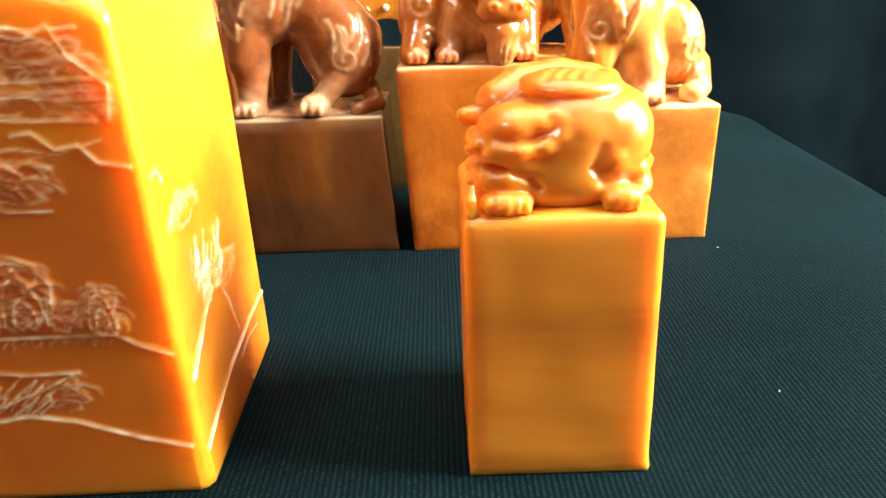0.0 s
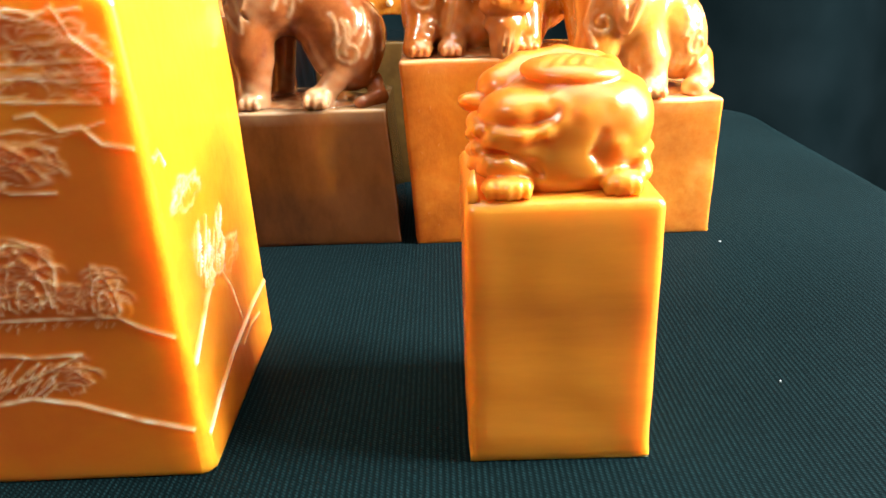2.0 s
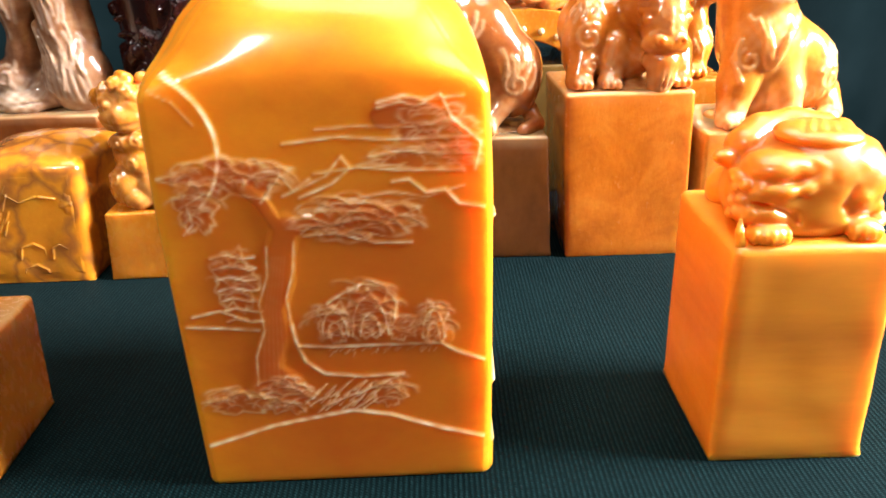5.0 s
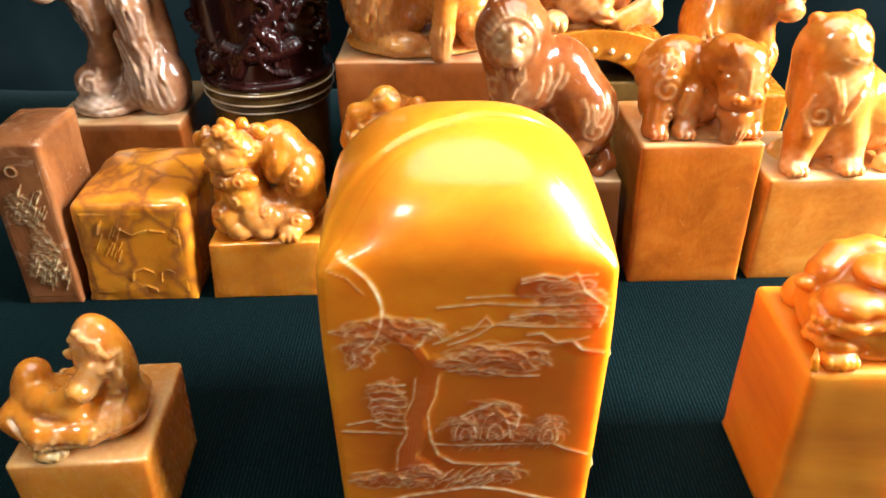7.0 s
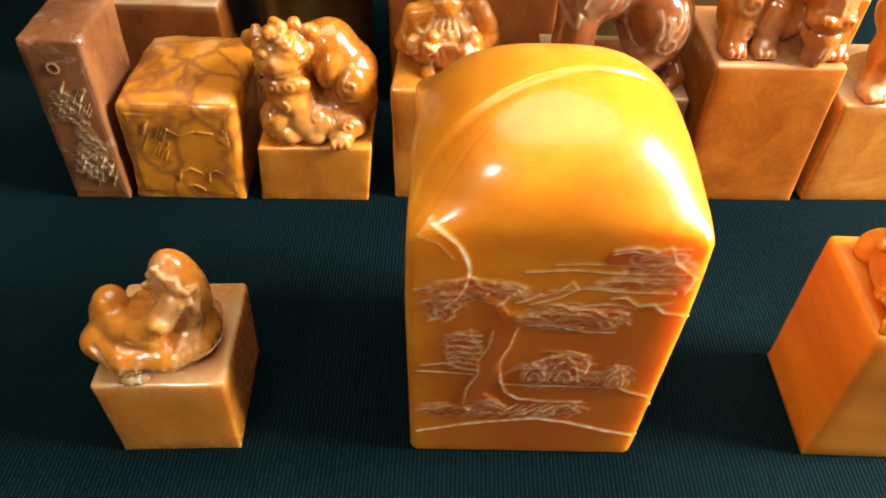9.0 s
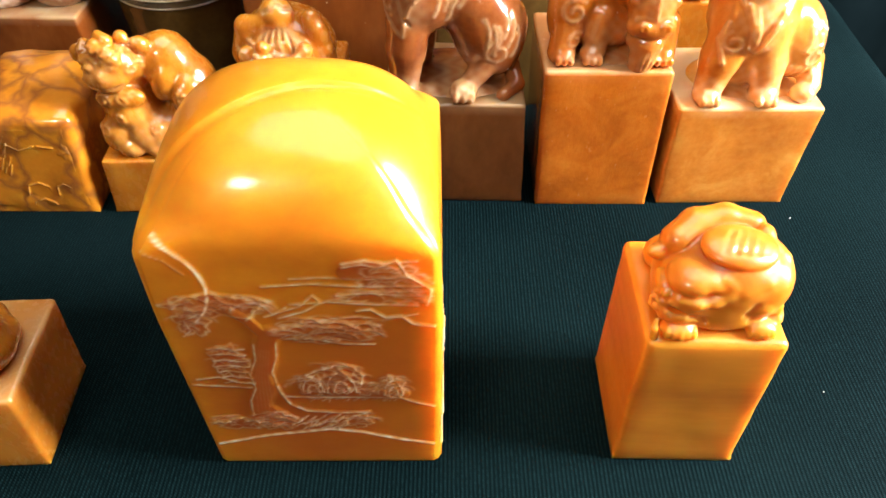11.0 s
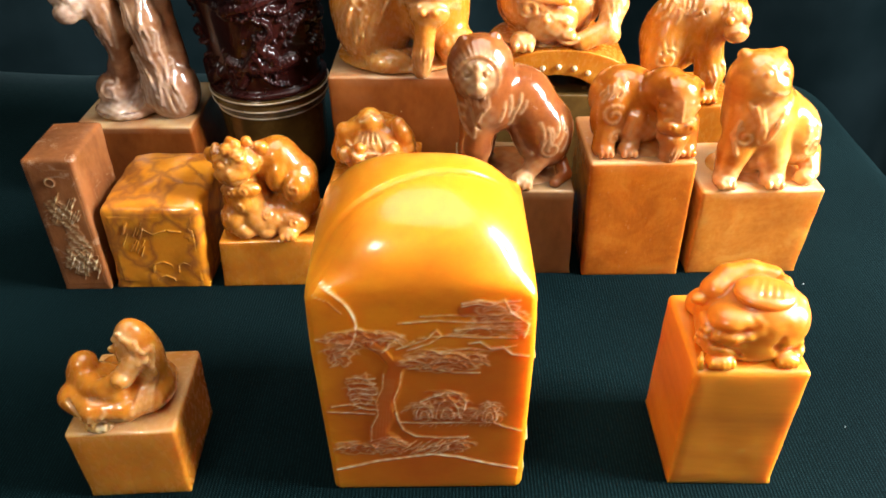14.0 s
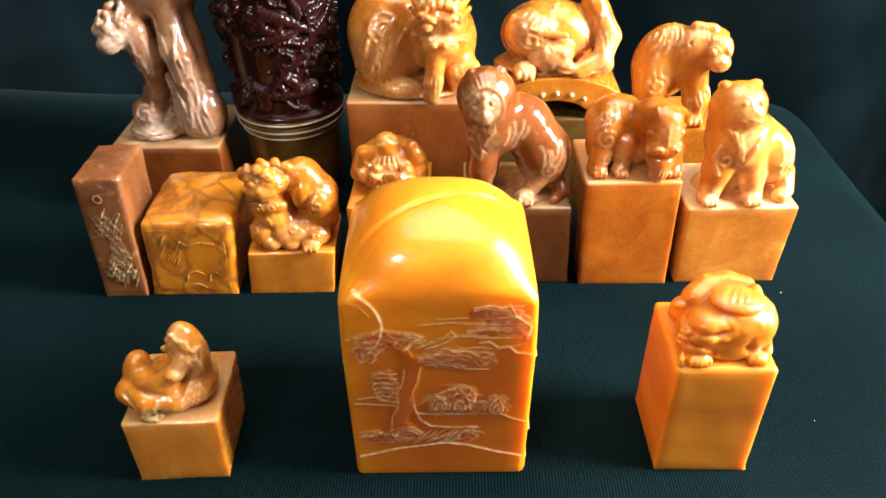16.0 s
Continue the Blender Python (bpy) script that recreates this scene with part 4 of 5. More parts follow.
def dog_seal():
    t = seal("dog_seal", -0.0170, 0.2605, 49.5, 42, 45, 2.0, BROWN, "dark brown stone seal topped by a sitting russet dog", lean=(-0.06, 0), seed=12, r=1.1, pale=0.4)
    c = Clay((-34, -26, -3), (30, 24, 72), 0.55)
    c.ball(-15.5, -5, 49.5, 13.2, 11.5, 12.5, k=2)
    c.ball(-17, -14, 48, 7.5, 4.5, 8, k=2)
    c.ball(-17, -17.5, 44.5, 4, 3, 3.4, k=1)
    c.groove((-20, -20, 42.8), (-17, -20.6, 42.2), (-14, -20, 42.8), r=0.5)
    c.dent(-20.6, -17, 51, 1.5)
    c.dent(-13.6, -17.3, 51, 1.5)
    c.ball(-20.6, -16.4, 51, 1.3, k=0.4)
    c.ball(-13.6, -16.6, 51, 1.3, k=0.4)
    c.limb((-17, -17.5, 54), (-17, -18.8, 46.5), r=1.5, k=0.8)
    for i in range(30):
        a = i / 30 * 6.283
        c.limb((-16.8 + 8.2 * math.cos(a), -15, 48.5 + 8.8 * math.sin(a)), (-16.3 + 10.6 * math.cos(a + 0.15), -8.5, 49.5 + 10.8 * math.sin(a + 0.15)), r=0.9, r2=0.7, k=0.8)
    c.ball(-22, -5, 58, 3, 2.5, 3.6, k=1)
    c.ball(-10, -4, 59, 3, 2.5, 3.6, k=1)
    c.limb((-15, -4, 44), (-11, -5, 32), r=11, r2=11.5, k=3)
    c.limb((-13, -2, 40), (2, 0, 33), (12, 0, 20), r=11.5, r2=13, k=4)
    c.limb((-15, -8, 34), (-17, -11, 16), (-17.5, -12, 3), r=8.5, r2=5.0, k=2)
    c.limb((-9, 5, 28), (-12, 6, 4), r=5, r2=4, k=2)
    paw(c, -18, -14, 2.8, 1.05)
    c.ball(11, -5, 19, 12, 10.5, 16, (0, -18, 0), k=3)
    c.limb((10, -11, 10), (4, -14, 3), r=4.4, r2=3.4, k=1.5)
    paw(c, 3, -16, 3.2, 1.15)
    c.limb((20, -3, 6), (22, -10, 2), (17, -16, 1.5), r=3.2, r2=2.4, k=1)
    for i in range(4):
        c.groove((-6 + i * 3, -9.6, 40 - i * 2.2), (-4 + i * 3, -10.5, 35 - i * 2), (-4.4 + i * 3, -10, 31 - i * 2), r=0.45)
    for i in range(4):
        c.groove((9 + i * 3.6, -13.2 + i * 0.8, 28 - i), (13 + i * 2.6, -13 + i, 22 - i * 2), (14 + i * 2, -12 + i, 15 - i * 2), r=0.45)
    c.groove((-19, -15, 36), (-17.5, -16.5, 30), (-15, -16, 27), r=0.5)
    c.groove((-11, -14, 36), (-13, -15, 30), r=0.5)
    c.ball(0, 0, 0, 24, 17, 2.2, k=2)
    c.hair(-22, -12, 40, 42, 8, 4, -85, 6, 81, 0.4)
    c.draw((-22, 52), (-20, 54), (-17.5, 52.5), r=0.6)
    c.draw((-16, 52.5), (-13.5, 54), (-11.5, 52), r=0.6)
    c.draw((-20, 46), (-17, 48), (-14, 46), r=0.5)
    c.swirl(-22, 33, 3.2, 0.8, 0.55, 1.2)
    c.draw((-24, 36), (-23, 30), (-20, 26), (-18, 24), r=0.6)
    c.draw((-12, 37), (-15, 34), (-17, 29), (-17.5, 24), r=0.6)
    c.hair(-6, 4, 34, 40, 5, 7, -95, -12, 82, 0.5)
    c.hair(9, 22, 24, 30, 6, 9, -70, -22, 83, 0.55)
    c.swirl(14, 17, 4.5, 1.3, 0.55, 2.0)
    c.hair(0, 7, 2, 3, 4, 3.5, 85, 5, 84, 0.4)
    c.rough(0.12, 8, 5)
    c.finish("carved_dog", RUSSET, t, 44.6, "carved russet dog with pale face", at=(-2.7, 0), floor=-1.2, worn=((-17, -16, 50, 11, 0.9), (3, -18, 3, 8, 0.9), (-18, -16, 3, 8, 0.7), (0, -10, 0, 22, 0.5), (-15, -14, 32, 8, 0.35)))


def ox_seal():
    t = seal("ox_seal", 0.0342, 0.2605, 43.5, 41, 59.5, 2.7, RUST, "rust-orange stone seal topped by a crouching carved ox", lean=(-0.05, 0), seed=14, r=1.4, pale=0.4)
    c = Clay((-28, -26, -3), (28, 24, 48), 0.5)
    # arched back, broad thigh and hind foot
    c.ball(-6, 3, 18, 15, 12, 13.5, (0, 10, 0), k=3)
    c.ball(-2, -1, 9, 15, 11, 9, k=3)
    c.ball(-13, -4, 15, 7.6, 8.6, 14, (0, 6, 0), k=1.2)
    c.limb((-14, -9, 9), (-16, -12, 3), r=5.2, r2=4.4, k=1.5)
    paw(c, -15, -13.5, 2.8, 0.95)
    paw(c, -5.5, -13, 2.8, 1.0)
    c.limb((-3, -8, 14), (-4, -11, 4), r=4.5, r2=3.6, k=1.5)
    # long lowered head: skull, flat face, wide muzzle with nostrils and a dark mouth
    c.ball(8, -5, 25, 10, 9, 9, k=3)
    c.ball(11, -11, 27, 8.0, 7.5, 6.5, k=2)
    c.ball(11, -13.5, 19.5, 7.6, 7, 9.5, (8, 0, 0), k=2)
    c.ball(11, -16.8, 15.2, 8.2, 5.0, 4.4, k=1.4)
    for e in (-1, 1):
        c.ball(11 + e * 3.4, -20.6, 16.6, 2.2, 1.7, 1.7, k=0.5)
        c.dent(11 + e * 3.6, -22.2, 16.4, 0.8)
        c.ball(11 + e * 5.8, -15.4, 22.6, 2.5, 2.0, 2.1, k=0.5)
        c.limb((11 + e * 3.2, -17.6, 25.2), (11 + e * 8.0, -13.5, 25.0), r=1.3, r2=1.0, k=0.7)
        c.limb((11 + e * 5.5, -9, 30), (11 + e * 9.0, -7.5, 28), r=2.6, r2=1.8, k=0.8)
    c.ball(11, -14.5, 9.4, 6.6, 6.0, 4.2, k=2)
    c.dent(11, -21.2, 11.8, 6.4, 3.4, 0.7, k=0.7)
    c.limb((11, -16.5, 8.5), (10.6, -17, 4.5), (10, -16.6, 0.4), r=5.0, r2=3.6, k=1.6)
    for i in (-1, 0, 1):
        c.groove((10.8 + i * 2.0, -22.0, 7.6), (10.3 + i * 1.5, -20.6, 1.5), r=0.4)
    c.limb((18, -8, 12), (18.5, -12, 4), r=5.2, r2=4.0, k=2)
    paw(c, 18, -13.5, 2.8, 0.95)
    # ridges over the crown and spine, scrolls on the flank
    for i in range(4):
        c.limb((6.5 + i * 3, -11.5, 33.0 - 0.5 * abs(i - 1.5)), (7.0 + i * 2.7, -16.0, 29.6), r=1.0, r2=0.7, k=0.6)
    for i in range(5):
        c.groove((-18 + i * 3, -9 - i * 0.3, 22 + i), (-15 + i * 3, -9.6, 27 + i), (-12 + i * 2.5, -6.5, 31), r=0.5)
    c.groove((-5.4, -10.5, 26), (-4.8, -12, 18), (-6.5, -13, 9), r=0.9, k=1.2)
    c.ball(2, 0, 0, 19, 16, 2, k=1.5)
    c.hair(-19, -8, 20, 27, 6, 6, 60, 16, 85, 0.5)
    c.swirl(-13, 17, 4.6, 1.4, 0.55, 0.8)
    c.swirl(-12, 8, 3.0, 1.2, 0.5, 0.2)
    c.draw((5.4, 18.6), (8, 19.8), (11, 19.0), (14, 19.8), (16.6, 18.6), r=0.55)
    c.draw((11, 26), (11, 20), r=0.7)
    c.rough(0.18, 7, 6)
    c.finish("carved_ox", RUST, t, 59.1, "carved rust-orange ox with lowered head", at=(-3.0, 0), floor=-1.2, worn=((11, -19, 24, 9, 0.3), (0, -14, 0, 20, 0.4)))


def cat_seal():
    t = seal("cat_seal", 0.0850, 0.2635, 50, 40, 45, 3.5, PALE_HONEY, "honey-orange stone seal topped by a sitting carved cat", lean=(-0.03, 0), seed=16, r=1.3, taper=0.03, pale=0.8)
    c = Clay((-32, -26, -3), (32, 26, 66), 0.55)
    c.ball(-11.5, -5, 47, 12, 10, 9.5, k=3)
    c.ball(-9, -12.5, 44.5, 7.0, 4.6, 5.4, k=2)
    c.ball(-19, -2, 54, 3.0, 2.4, 2.4, k=2)
    c.ball(-5, -2, 54.5, 3.0, 2.4, 2.4, k=2)
    c.ball(-13, -13.4, 50.4, 1.6, k=0.4)
    c.ball(-5.6, -12.8, 50.4, 1.6, k=0.4)
    c.groove((-12, -16.6, 44), (-8.5, -17.6, 43.2), (-5, -16, 44), r=0.5)
    c.limb((-11, -3, 42), (-8, -4, 28), r=12.5, r2=14.5, k=3)
    c.ball(-6, -4, 14, 11.5, 9, 14, k=3)
    c.limb((-6, 0, 34), (8, 2, 20), r=11, r2=13.5, k=4)
    c.ball(11.5, -3, 18, 10.5, 11, 15, (0, -16, 0), k=3)
    c.limb((-13, -8, 30), (-16.5, -11, 15), (-19, -14, 3), r=8.6, r2=5.0, k=2)
    c.limb((-2, -8, 24), (1, -11, 12), (2, -14, 4), r=7.2, r2=5.0, k=2)
    paw(c, -19.5, -16, 3.0, 1.15)
    paw(c, 1, -16, 3.2, 1.2)
    c.ball(16, -15, 3, 4.5, 4.2, 3.6, k=1)
    c.limb((20, -4, 10), (19, -12, 4), r=5, r2=4, k=1.5)
    for i in range(4):
        c.groove((-14 + i * 2.6, -13.6, 38 - i * 0.6), (-11.5 + i * 2, -15.8, 30), (-11 + i * 1.2, -15, 23), r=0.5)
    for i in range(4):
        c.groove((10 + i * 3, -14 + i * 0.8, 27 - i), (15 + i * 2, -14 + i, 19 - i), (14 + i * 2, -13, 11), r=0.45)
    curls(c, -11, -3, 41, 10, 14, 2.0, 9)
    c.ball(0, 0, 0, 22, 16, 2.2, k=2)
    # feathered chest: strokes meeting in a V
    for i in range(3):
        c.draw((-17 + i * 2.4, 38 - i), (-12.5 + i * 1.4, 31 - i * 1.5), (-10.5 + i * 0.8, 23 - i), r=0.9)
        c.draw((2 - i * 2.2, 38 - i), (-3.5 - i * 1.2, 31 - i * 1.5), (-7.5 - i * 0.4, 23 - i), r=0.9)
    c.draw((-19, 30), (-20.5, 24), (-18.5, 17), r=0.9)
    c.draw((-17, 52), (-14, 54), (-11.5, 52.5), r=0.6)
    c.draw((-9, 52.5), (-6, 54), (-4, 51.5), r=0.6)
    c.draw((-10.5, 52), (-9.5, 48.5), (-7, 47), r=0.5)
    c.hair(-14, -4, 43.5, 45, 6, 3.5, -20, 5, 91, 0.35)
    c.swirl(-16, 24, 4.0, 1.2, 0.6, 2.0)
    c.hair(10, 24, 22, 28, 6, 9, -72, -22, 92, 0.6)
    c.swirl(16, 16, 4.6, 1.3, 0.6, 1.0)
    c.hair(8, 20, 6, 9, 5, 5, 70, 18, 93, 0.5)
    c.hair(-22, -17, 1.5, 2, 4, 3, 85, 4, 94, 0.4)
    c.hair(-2, 4, 1.5, 2, 4, 3, 85, 4, 95, 0.4)
    c.rough(0.14, 8, 7)
    c.finish("carved_cat", PALE_HONEY, t, 44.6, "carved honey cat with worn pale paws", at=(1.6, 0), size=0.97, floor=-1.2, worn=((-19, -16, 3, 9, 0.9), (1, -17, 3, 9, 0.9), (17, -15, 3, 9, 0.6), (0, -8, 0, 24, 0.45), (-9, -14, 33, 12, 0.5), (20, -4, 22, 12, 0.5), (-11, -12, 50, 10, 0.35)))


def pebble_seal():
    t = seal("veined_seal", -0.1757, 0.248, 42, 46, 43, 2.7, VEINED, "yellow stone seal with brown veins and rounded top", lean=(0.08, 0), seed=21, r=3.0, dome=4.0, wobble=0.35)

    def carve(c):
        for u in (13, 24.5, 33):
            c.line((u, 0), (u - 0.8, 14), (u + 0.5, 26), (u - 1.2, 40), r=0.5, h=-0.5)
        for w in (8, 16):
            c.line((2, w), (14, w + 0.6), (28, w - 0.4), (31, w), r=0.45, h=-0.4)
        c.line((15, 9), (16, 13.5), (20, 15), (23.5, 13), (24, 9), r=0.4, h=0.5)
        c.line((26, 9), (26.5, 13), (29, 14.5), (32, 12.5), (32.5, 9), r=0.4, h=0.5)
        c.line((15, 1), (16, 5.5), (20, 7), (23.5, 5), (24, 1), r=0.4, h=0.5)
        c.line((14, 33), (18, 30), (24, 32), (30, 31), r=0.4, h=0.5)
        c.clump(35, 29, 3, 3, 8, 1.1, 0.6, 61)
        c.hatch(8, 24, 4, 7, 14, 0.5, 0.4, 62)
    carved_panel("carved_panel", 36, 3.0, 39.5, -23.0, carve, VEINED, t, "shallow carved lines over brown joints", 0.08, 0.3)


def carved_panel(name, w, z0, z1, y, carve, material, parent, label, lean=0.0, wear=1.1):
    """A shallow carved panel let into the front of a block; the relief is left unpolished."""
    nu, nv = int(w / 0.3), int((z1 - z0) / 0.3)
    u, z = np.meshgrid(np.linspace(0, w, nu), np.linspace(z0, z1, nv))
    c = Relief(u, z)
    carve(c)
    rim = np.clip(np.minimum(np.minimum(u, w - u), np.minimum(z - z0, z1 - z)) / 0.8, 0, 1)
    h = c.h * rim - 0.35 * (1 - rim)
    V = np.stack([u - w / 2 + lean * z, y - 0.1 - h, z], -1).reshape(-1, 3) * 0.001
    i, j = np.meshgrid(np.arange(nu - 1), np.arange(nv - 1))
    a = j * nu + i
    F = np.stack([a, a + 1, a + 1 + nu, a + nu], -1).reshape(-1, 4)
    ob = mesh_object(name, V.tolist(), F.tolist(), material, parent, label)
    mask = np.clip(np.abs(c.h) * wear, 0, 0.8) * rim * (0.6 + 0.4 * np.sin(u * 1.7 + z))
    ob.data.attributes.new("worn", "FLOAT", "POINT").data.foreach_set("value", np.ascontiguousarray(mask, dtype=float).ravel())
    return ob


def slim_seal():
    t = seal("slim_seal", -0.2090, 0.2380, 21, 31, 67.5, 2.7, CARVED_BROWN, "slim reddish-brown stone seal with pale carved landscape", lean=(0.07, 0), seed=23, r=1.6, dome=1.2)

    def carve(c):
        c.line(*[(8 + 1.9 * math.cos(a * 0.7), 57 + 1.9 * math.sin(a * 0.7)) for a in range(10)], r=0.45, h=0.5)
        c.hatch(10, 42, 5, 6, 26, 0.5, 0.5, 51)
        c.clump(9, 40, 5, 5, 16, 1.2, 0.8, 52)
        c.clump(11, 30, 3.5, 6, 10, 1.2, 0.6, 53)
        c.clump(10, 16, 6.5, 7, 26, 1.4, 0.9, 54)
        c.hatch(11, 12, 6, 6, 22, 0.4, 0.5, 55)
        c.clump(12, 24, 5, 5, 22, 1.0, 0.7, 56)
        c.clump(7, 46, 3.5, 3, 12, 0.9, 0.6, 57)
    carved_panel("carved_panel", 18.5, 2.5, 63.5, -15.5, carve, CARVED_BROWN, t, "carved landscape left pale and unpolished", 0.07)


def rock_lion_seal():
    t = seal("rock_lion_seal", -0.2065, 0.321, 59, 52, 42, 1.5, DEEP_RUST, "dark russet stone seal topped by a pale lion", seed=25, r=1.2, pale=0.6)
    c = Clay((-36, -32, -3), (36, 28, 98), 0.7)
    c.ball(-12, -12, 4, 15, 10, 6, k=3)
    c.ball(-14, -10, 14, 10, 9, 9, k=3)
    c.ball(-8, -8, 24, 8, 8, 9, k=3)
    c.limb((-10, -12, 60), (-6, -10, 45), (-6, -9, 28), r=9, r2=6, k=3)
    c.ball(-18, -15, 62, 10, 9, 10, k=2)
    c.ball(-20, -22, 57, 6, 5, 5, k=1.5)
    curls(c, -17, -13, 64, 10, 24, 2.6, 12)
    c.groove((-24, -27, 55.5), (-20, -28, 54.5), (-16, -26, 56), r=0.9)
    c.ball(14, -10, 14, 15, 12, 17, k=3)
    c.limb((12, -12, 30), (11, -13, 50), (8, -8, 70), r=8, r2=8, k=3)
    c.limb((22, -8, 28), (18, -6, 55), (12, -2, 75), r=4, r2=6, k=2)
    c.ball(0, 0, 78, 24, 16, 14, k=4)
    c.limb((6, -13, 24), (4, -14, 36), r=4, r2=3, k=1.5)
    for i in range(6):
        c.groove((4 + i * 3.6, -22 + abs(i - 2.5) * 1.2, 4), (5 + i * 3.2, -23 + abs(i - 2.5), 14), (8 + i * 2, -21, 26), r=0.7)
    for i in range(3):
        c.groove((7 + i * 3, -21, 34), (7 + i * 2.6, -21, 48), (5 + i * 2, -16, 62), r=0.6)
    for i in range(3):
        c.groove((-26, -16, 4 + i * 3), (-14, -23, 3.5 + i * 3), (-2, -19, 5 + i * 3), r=0.7)
    c.ball(0, 2, 8, 24, 18, 10, k=3)
    c.ball(2, 6, 40, 12, 10, 36, k=4)
    c.hair(-28, -10, 64, 72, 12, 8, 70, 14, 96, 0.8)
    c.hair(-26, -14, 46, 52, 8, 6, -70, 14, 97, 0.7)
    c.draw((-25, 62), (-22, 64), (-19, 62), r=0.8)
    c.draw((-17, 62), (-14, 63.5), (-12, 61.5), r=0.8)
    c.hair(2, 24, 8, 26, 13, 16, 86, 8, 98, 0.8)
    c.hair(4, 18, 36, 60, 9, 14, 88, 5, 99, 0.7)
    c.hair(-26, 0, 6, 18, 10, 7, 30, 20, 100, 0.8)
    c.swirl(-14, 16, 5, 1.4, 0.8, 0.4)
    c.hair(-12, -2, 28, 48, 7, 12, 86, 6, 101, 0.7)
    c.rough(0.25, 9, 8)
    c.finish("carved_lion", PALE, t, 41.6, "pale russet carved lion standing over a rock", floor=-1.2, at=(4.5, 0), size=0.97, worn=((-18, -18, 60, 14, 0.9), (-12, -16, 4, 16, 0.8), (12, -18, 20, 14, 0.3), (0, 0, 0, 26, 0.5)))


def crouching_lion_seal():
    t = seal("crouching_lion_seal", -0.0715, 0.321, 68, 52, 70, 1.0, DEEP_RUST, "large rust-brown stone seal topped by a crouching carved lion", seed=27, r=1.3, pale=0.6)
    c = Clay((-42, -32, -3), (42, 28, 66), 0.7)
    c.ball(-12, 0, 26, 22, 18, 25, k=4)
    c.ball(-16, -8, 20, 15, 13, 20, k=3)
    c.ball(16, -6, 26, 16, 16, 20, k=4)
    c.ball(15, -15, 36, 13, 11, 14, k=2.5)
    c.ball(14, -24, 29, 9, 5.5, 6, k=1.5)
    c.groove((6, -29, 27.5), (14, -30.6, 26), (22, -29, 27.5), r=1.0)
    for s in (-1, 1):
        c.ball(14 + s * 6, -25.5, 39, 3, 2.4, 2.4, k=0.5)
        c.limb((14 + s * 3, -26, 42.5), (14 + s * 9, -24, 44), r=1.7, k=0.8)
        c.ball(14 + s * 2.6, -29.5, 31.5, 1.8, k=0.6)
    for i in range(9):
        a = i / 8 * 3.14
        c.limb((14 + 9 * math.cos(a), -22, 42 + 6 * math.sin(a)), (14 + 14 * math.cos(a), -14, 44 + 11 * math.sin(a)), r=2, r2=1.4, k=0.8)
    c.limb((12, -24, 24), (11, -25, 12), (10, -24, 3), r=5, r2=4.2, k=1.5)
    for i in (-1, 0, 1):
        c.groove((11 + i * 2.4, -29.6, 15), (10 + i * 2, -28.8, 3), r=0.6)
    c.ball(25, -14, 12, 9, 9, 10, k=3)
    c.limb((22, -20, 14), (30, -18, 16), r=4, r2=4, k=1)
    c.ball(-6, -18, 5, 11, 7, 5, k=2)
    for i in range(6):
        c.groove((-29 + i * 3.2, -16 - i * 0.9, 40 - i), (-27 + i * 2.6, -20 - i * 0.4, 24), (-28 + i * 3.4, -17.6 - i * 0.3, 8), r=0.7)
    for i in range(4):
        c.groove((-4 - i * 4, -20.5, 42 - i * 2), (-10 - i * 3, -22, 36), (-18, -19, 40), r=0.6)
    c.ball(0, 0, 2, 32, 24, 4, k=2)
    c.hair(-30, -12, 8, 16, 11, 26, 78, -8, 102, 0.8)
    c.swirl(-14, 34, 8, 1.6, 0.8, 1.0)
    c.hair(4, 26, 46, 50, 11, 8, 85, 6, 103, 0.7)
    c.draw((4, 41), (8, 44), (12, 41), r=0.9)
    c.draw((16, 41), (20, 44), (24, 41), r=0.9)
    c.swirl(8, 38.5, 2.4, 1.0, 0.5)
    c.swirl(20, 38.5, 2.4, 1.0, 0.5)
    c.hair(4, 12, 32, 34, 5, 6, 200, 8, 104, 0.6)
    c.hair(17, 25, 32, 34, 5, 6, -20, -8, 105, 0.6)
    c.hair(6, 15, 5, 8, 5, 9, 86, 2, 106, 0.6)
    c.hair(20, 32, 6, 12, 6, 8, 60, 18, 107, 0.7)
    c.hair(-14, 0, 3, 6, 6, 6, 60, 20, 108, 0.6)
    c.rough(0.22, 9, 9)
    c.finish("carved_lion", HONEY, t, 69.6, "carved honey lion with bearded face", floor=-1.2, worn=((14, -26, 36, 12, 0.5), (10, -26, 8, 9, 0.5), (0, -12, 0, 34, 0.5), (-26, -16, 24, 12, 0.35)))


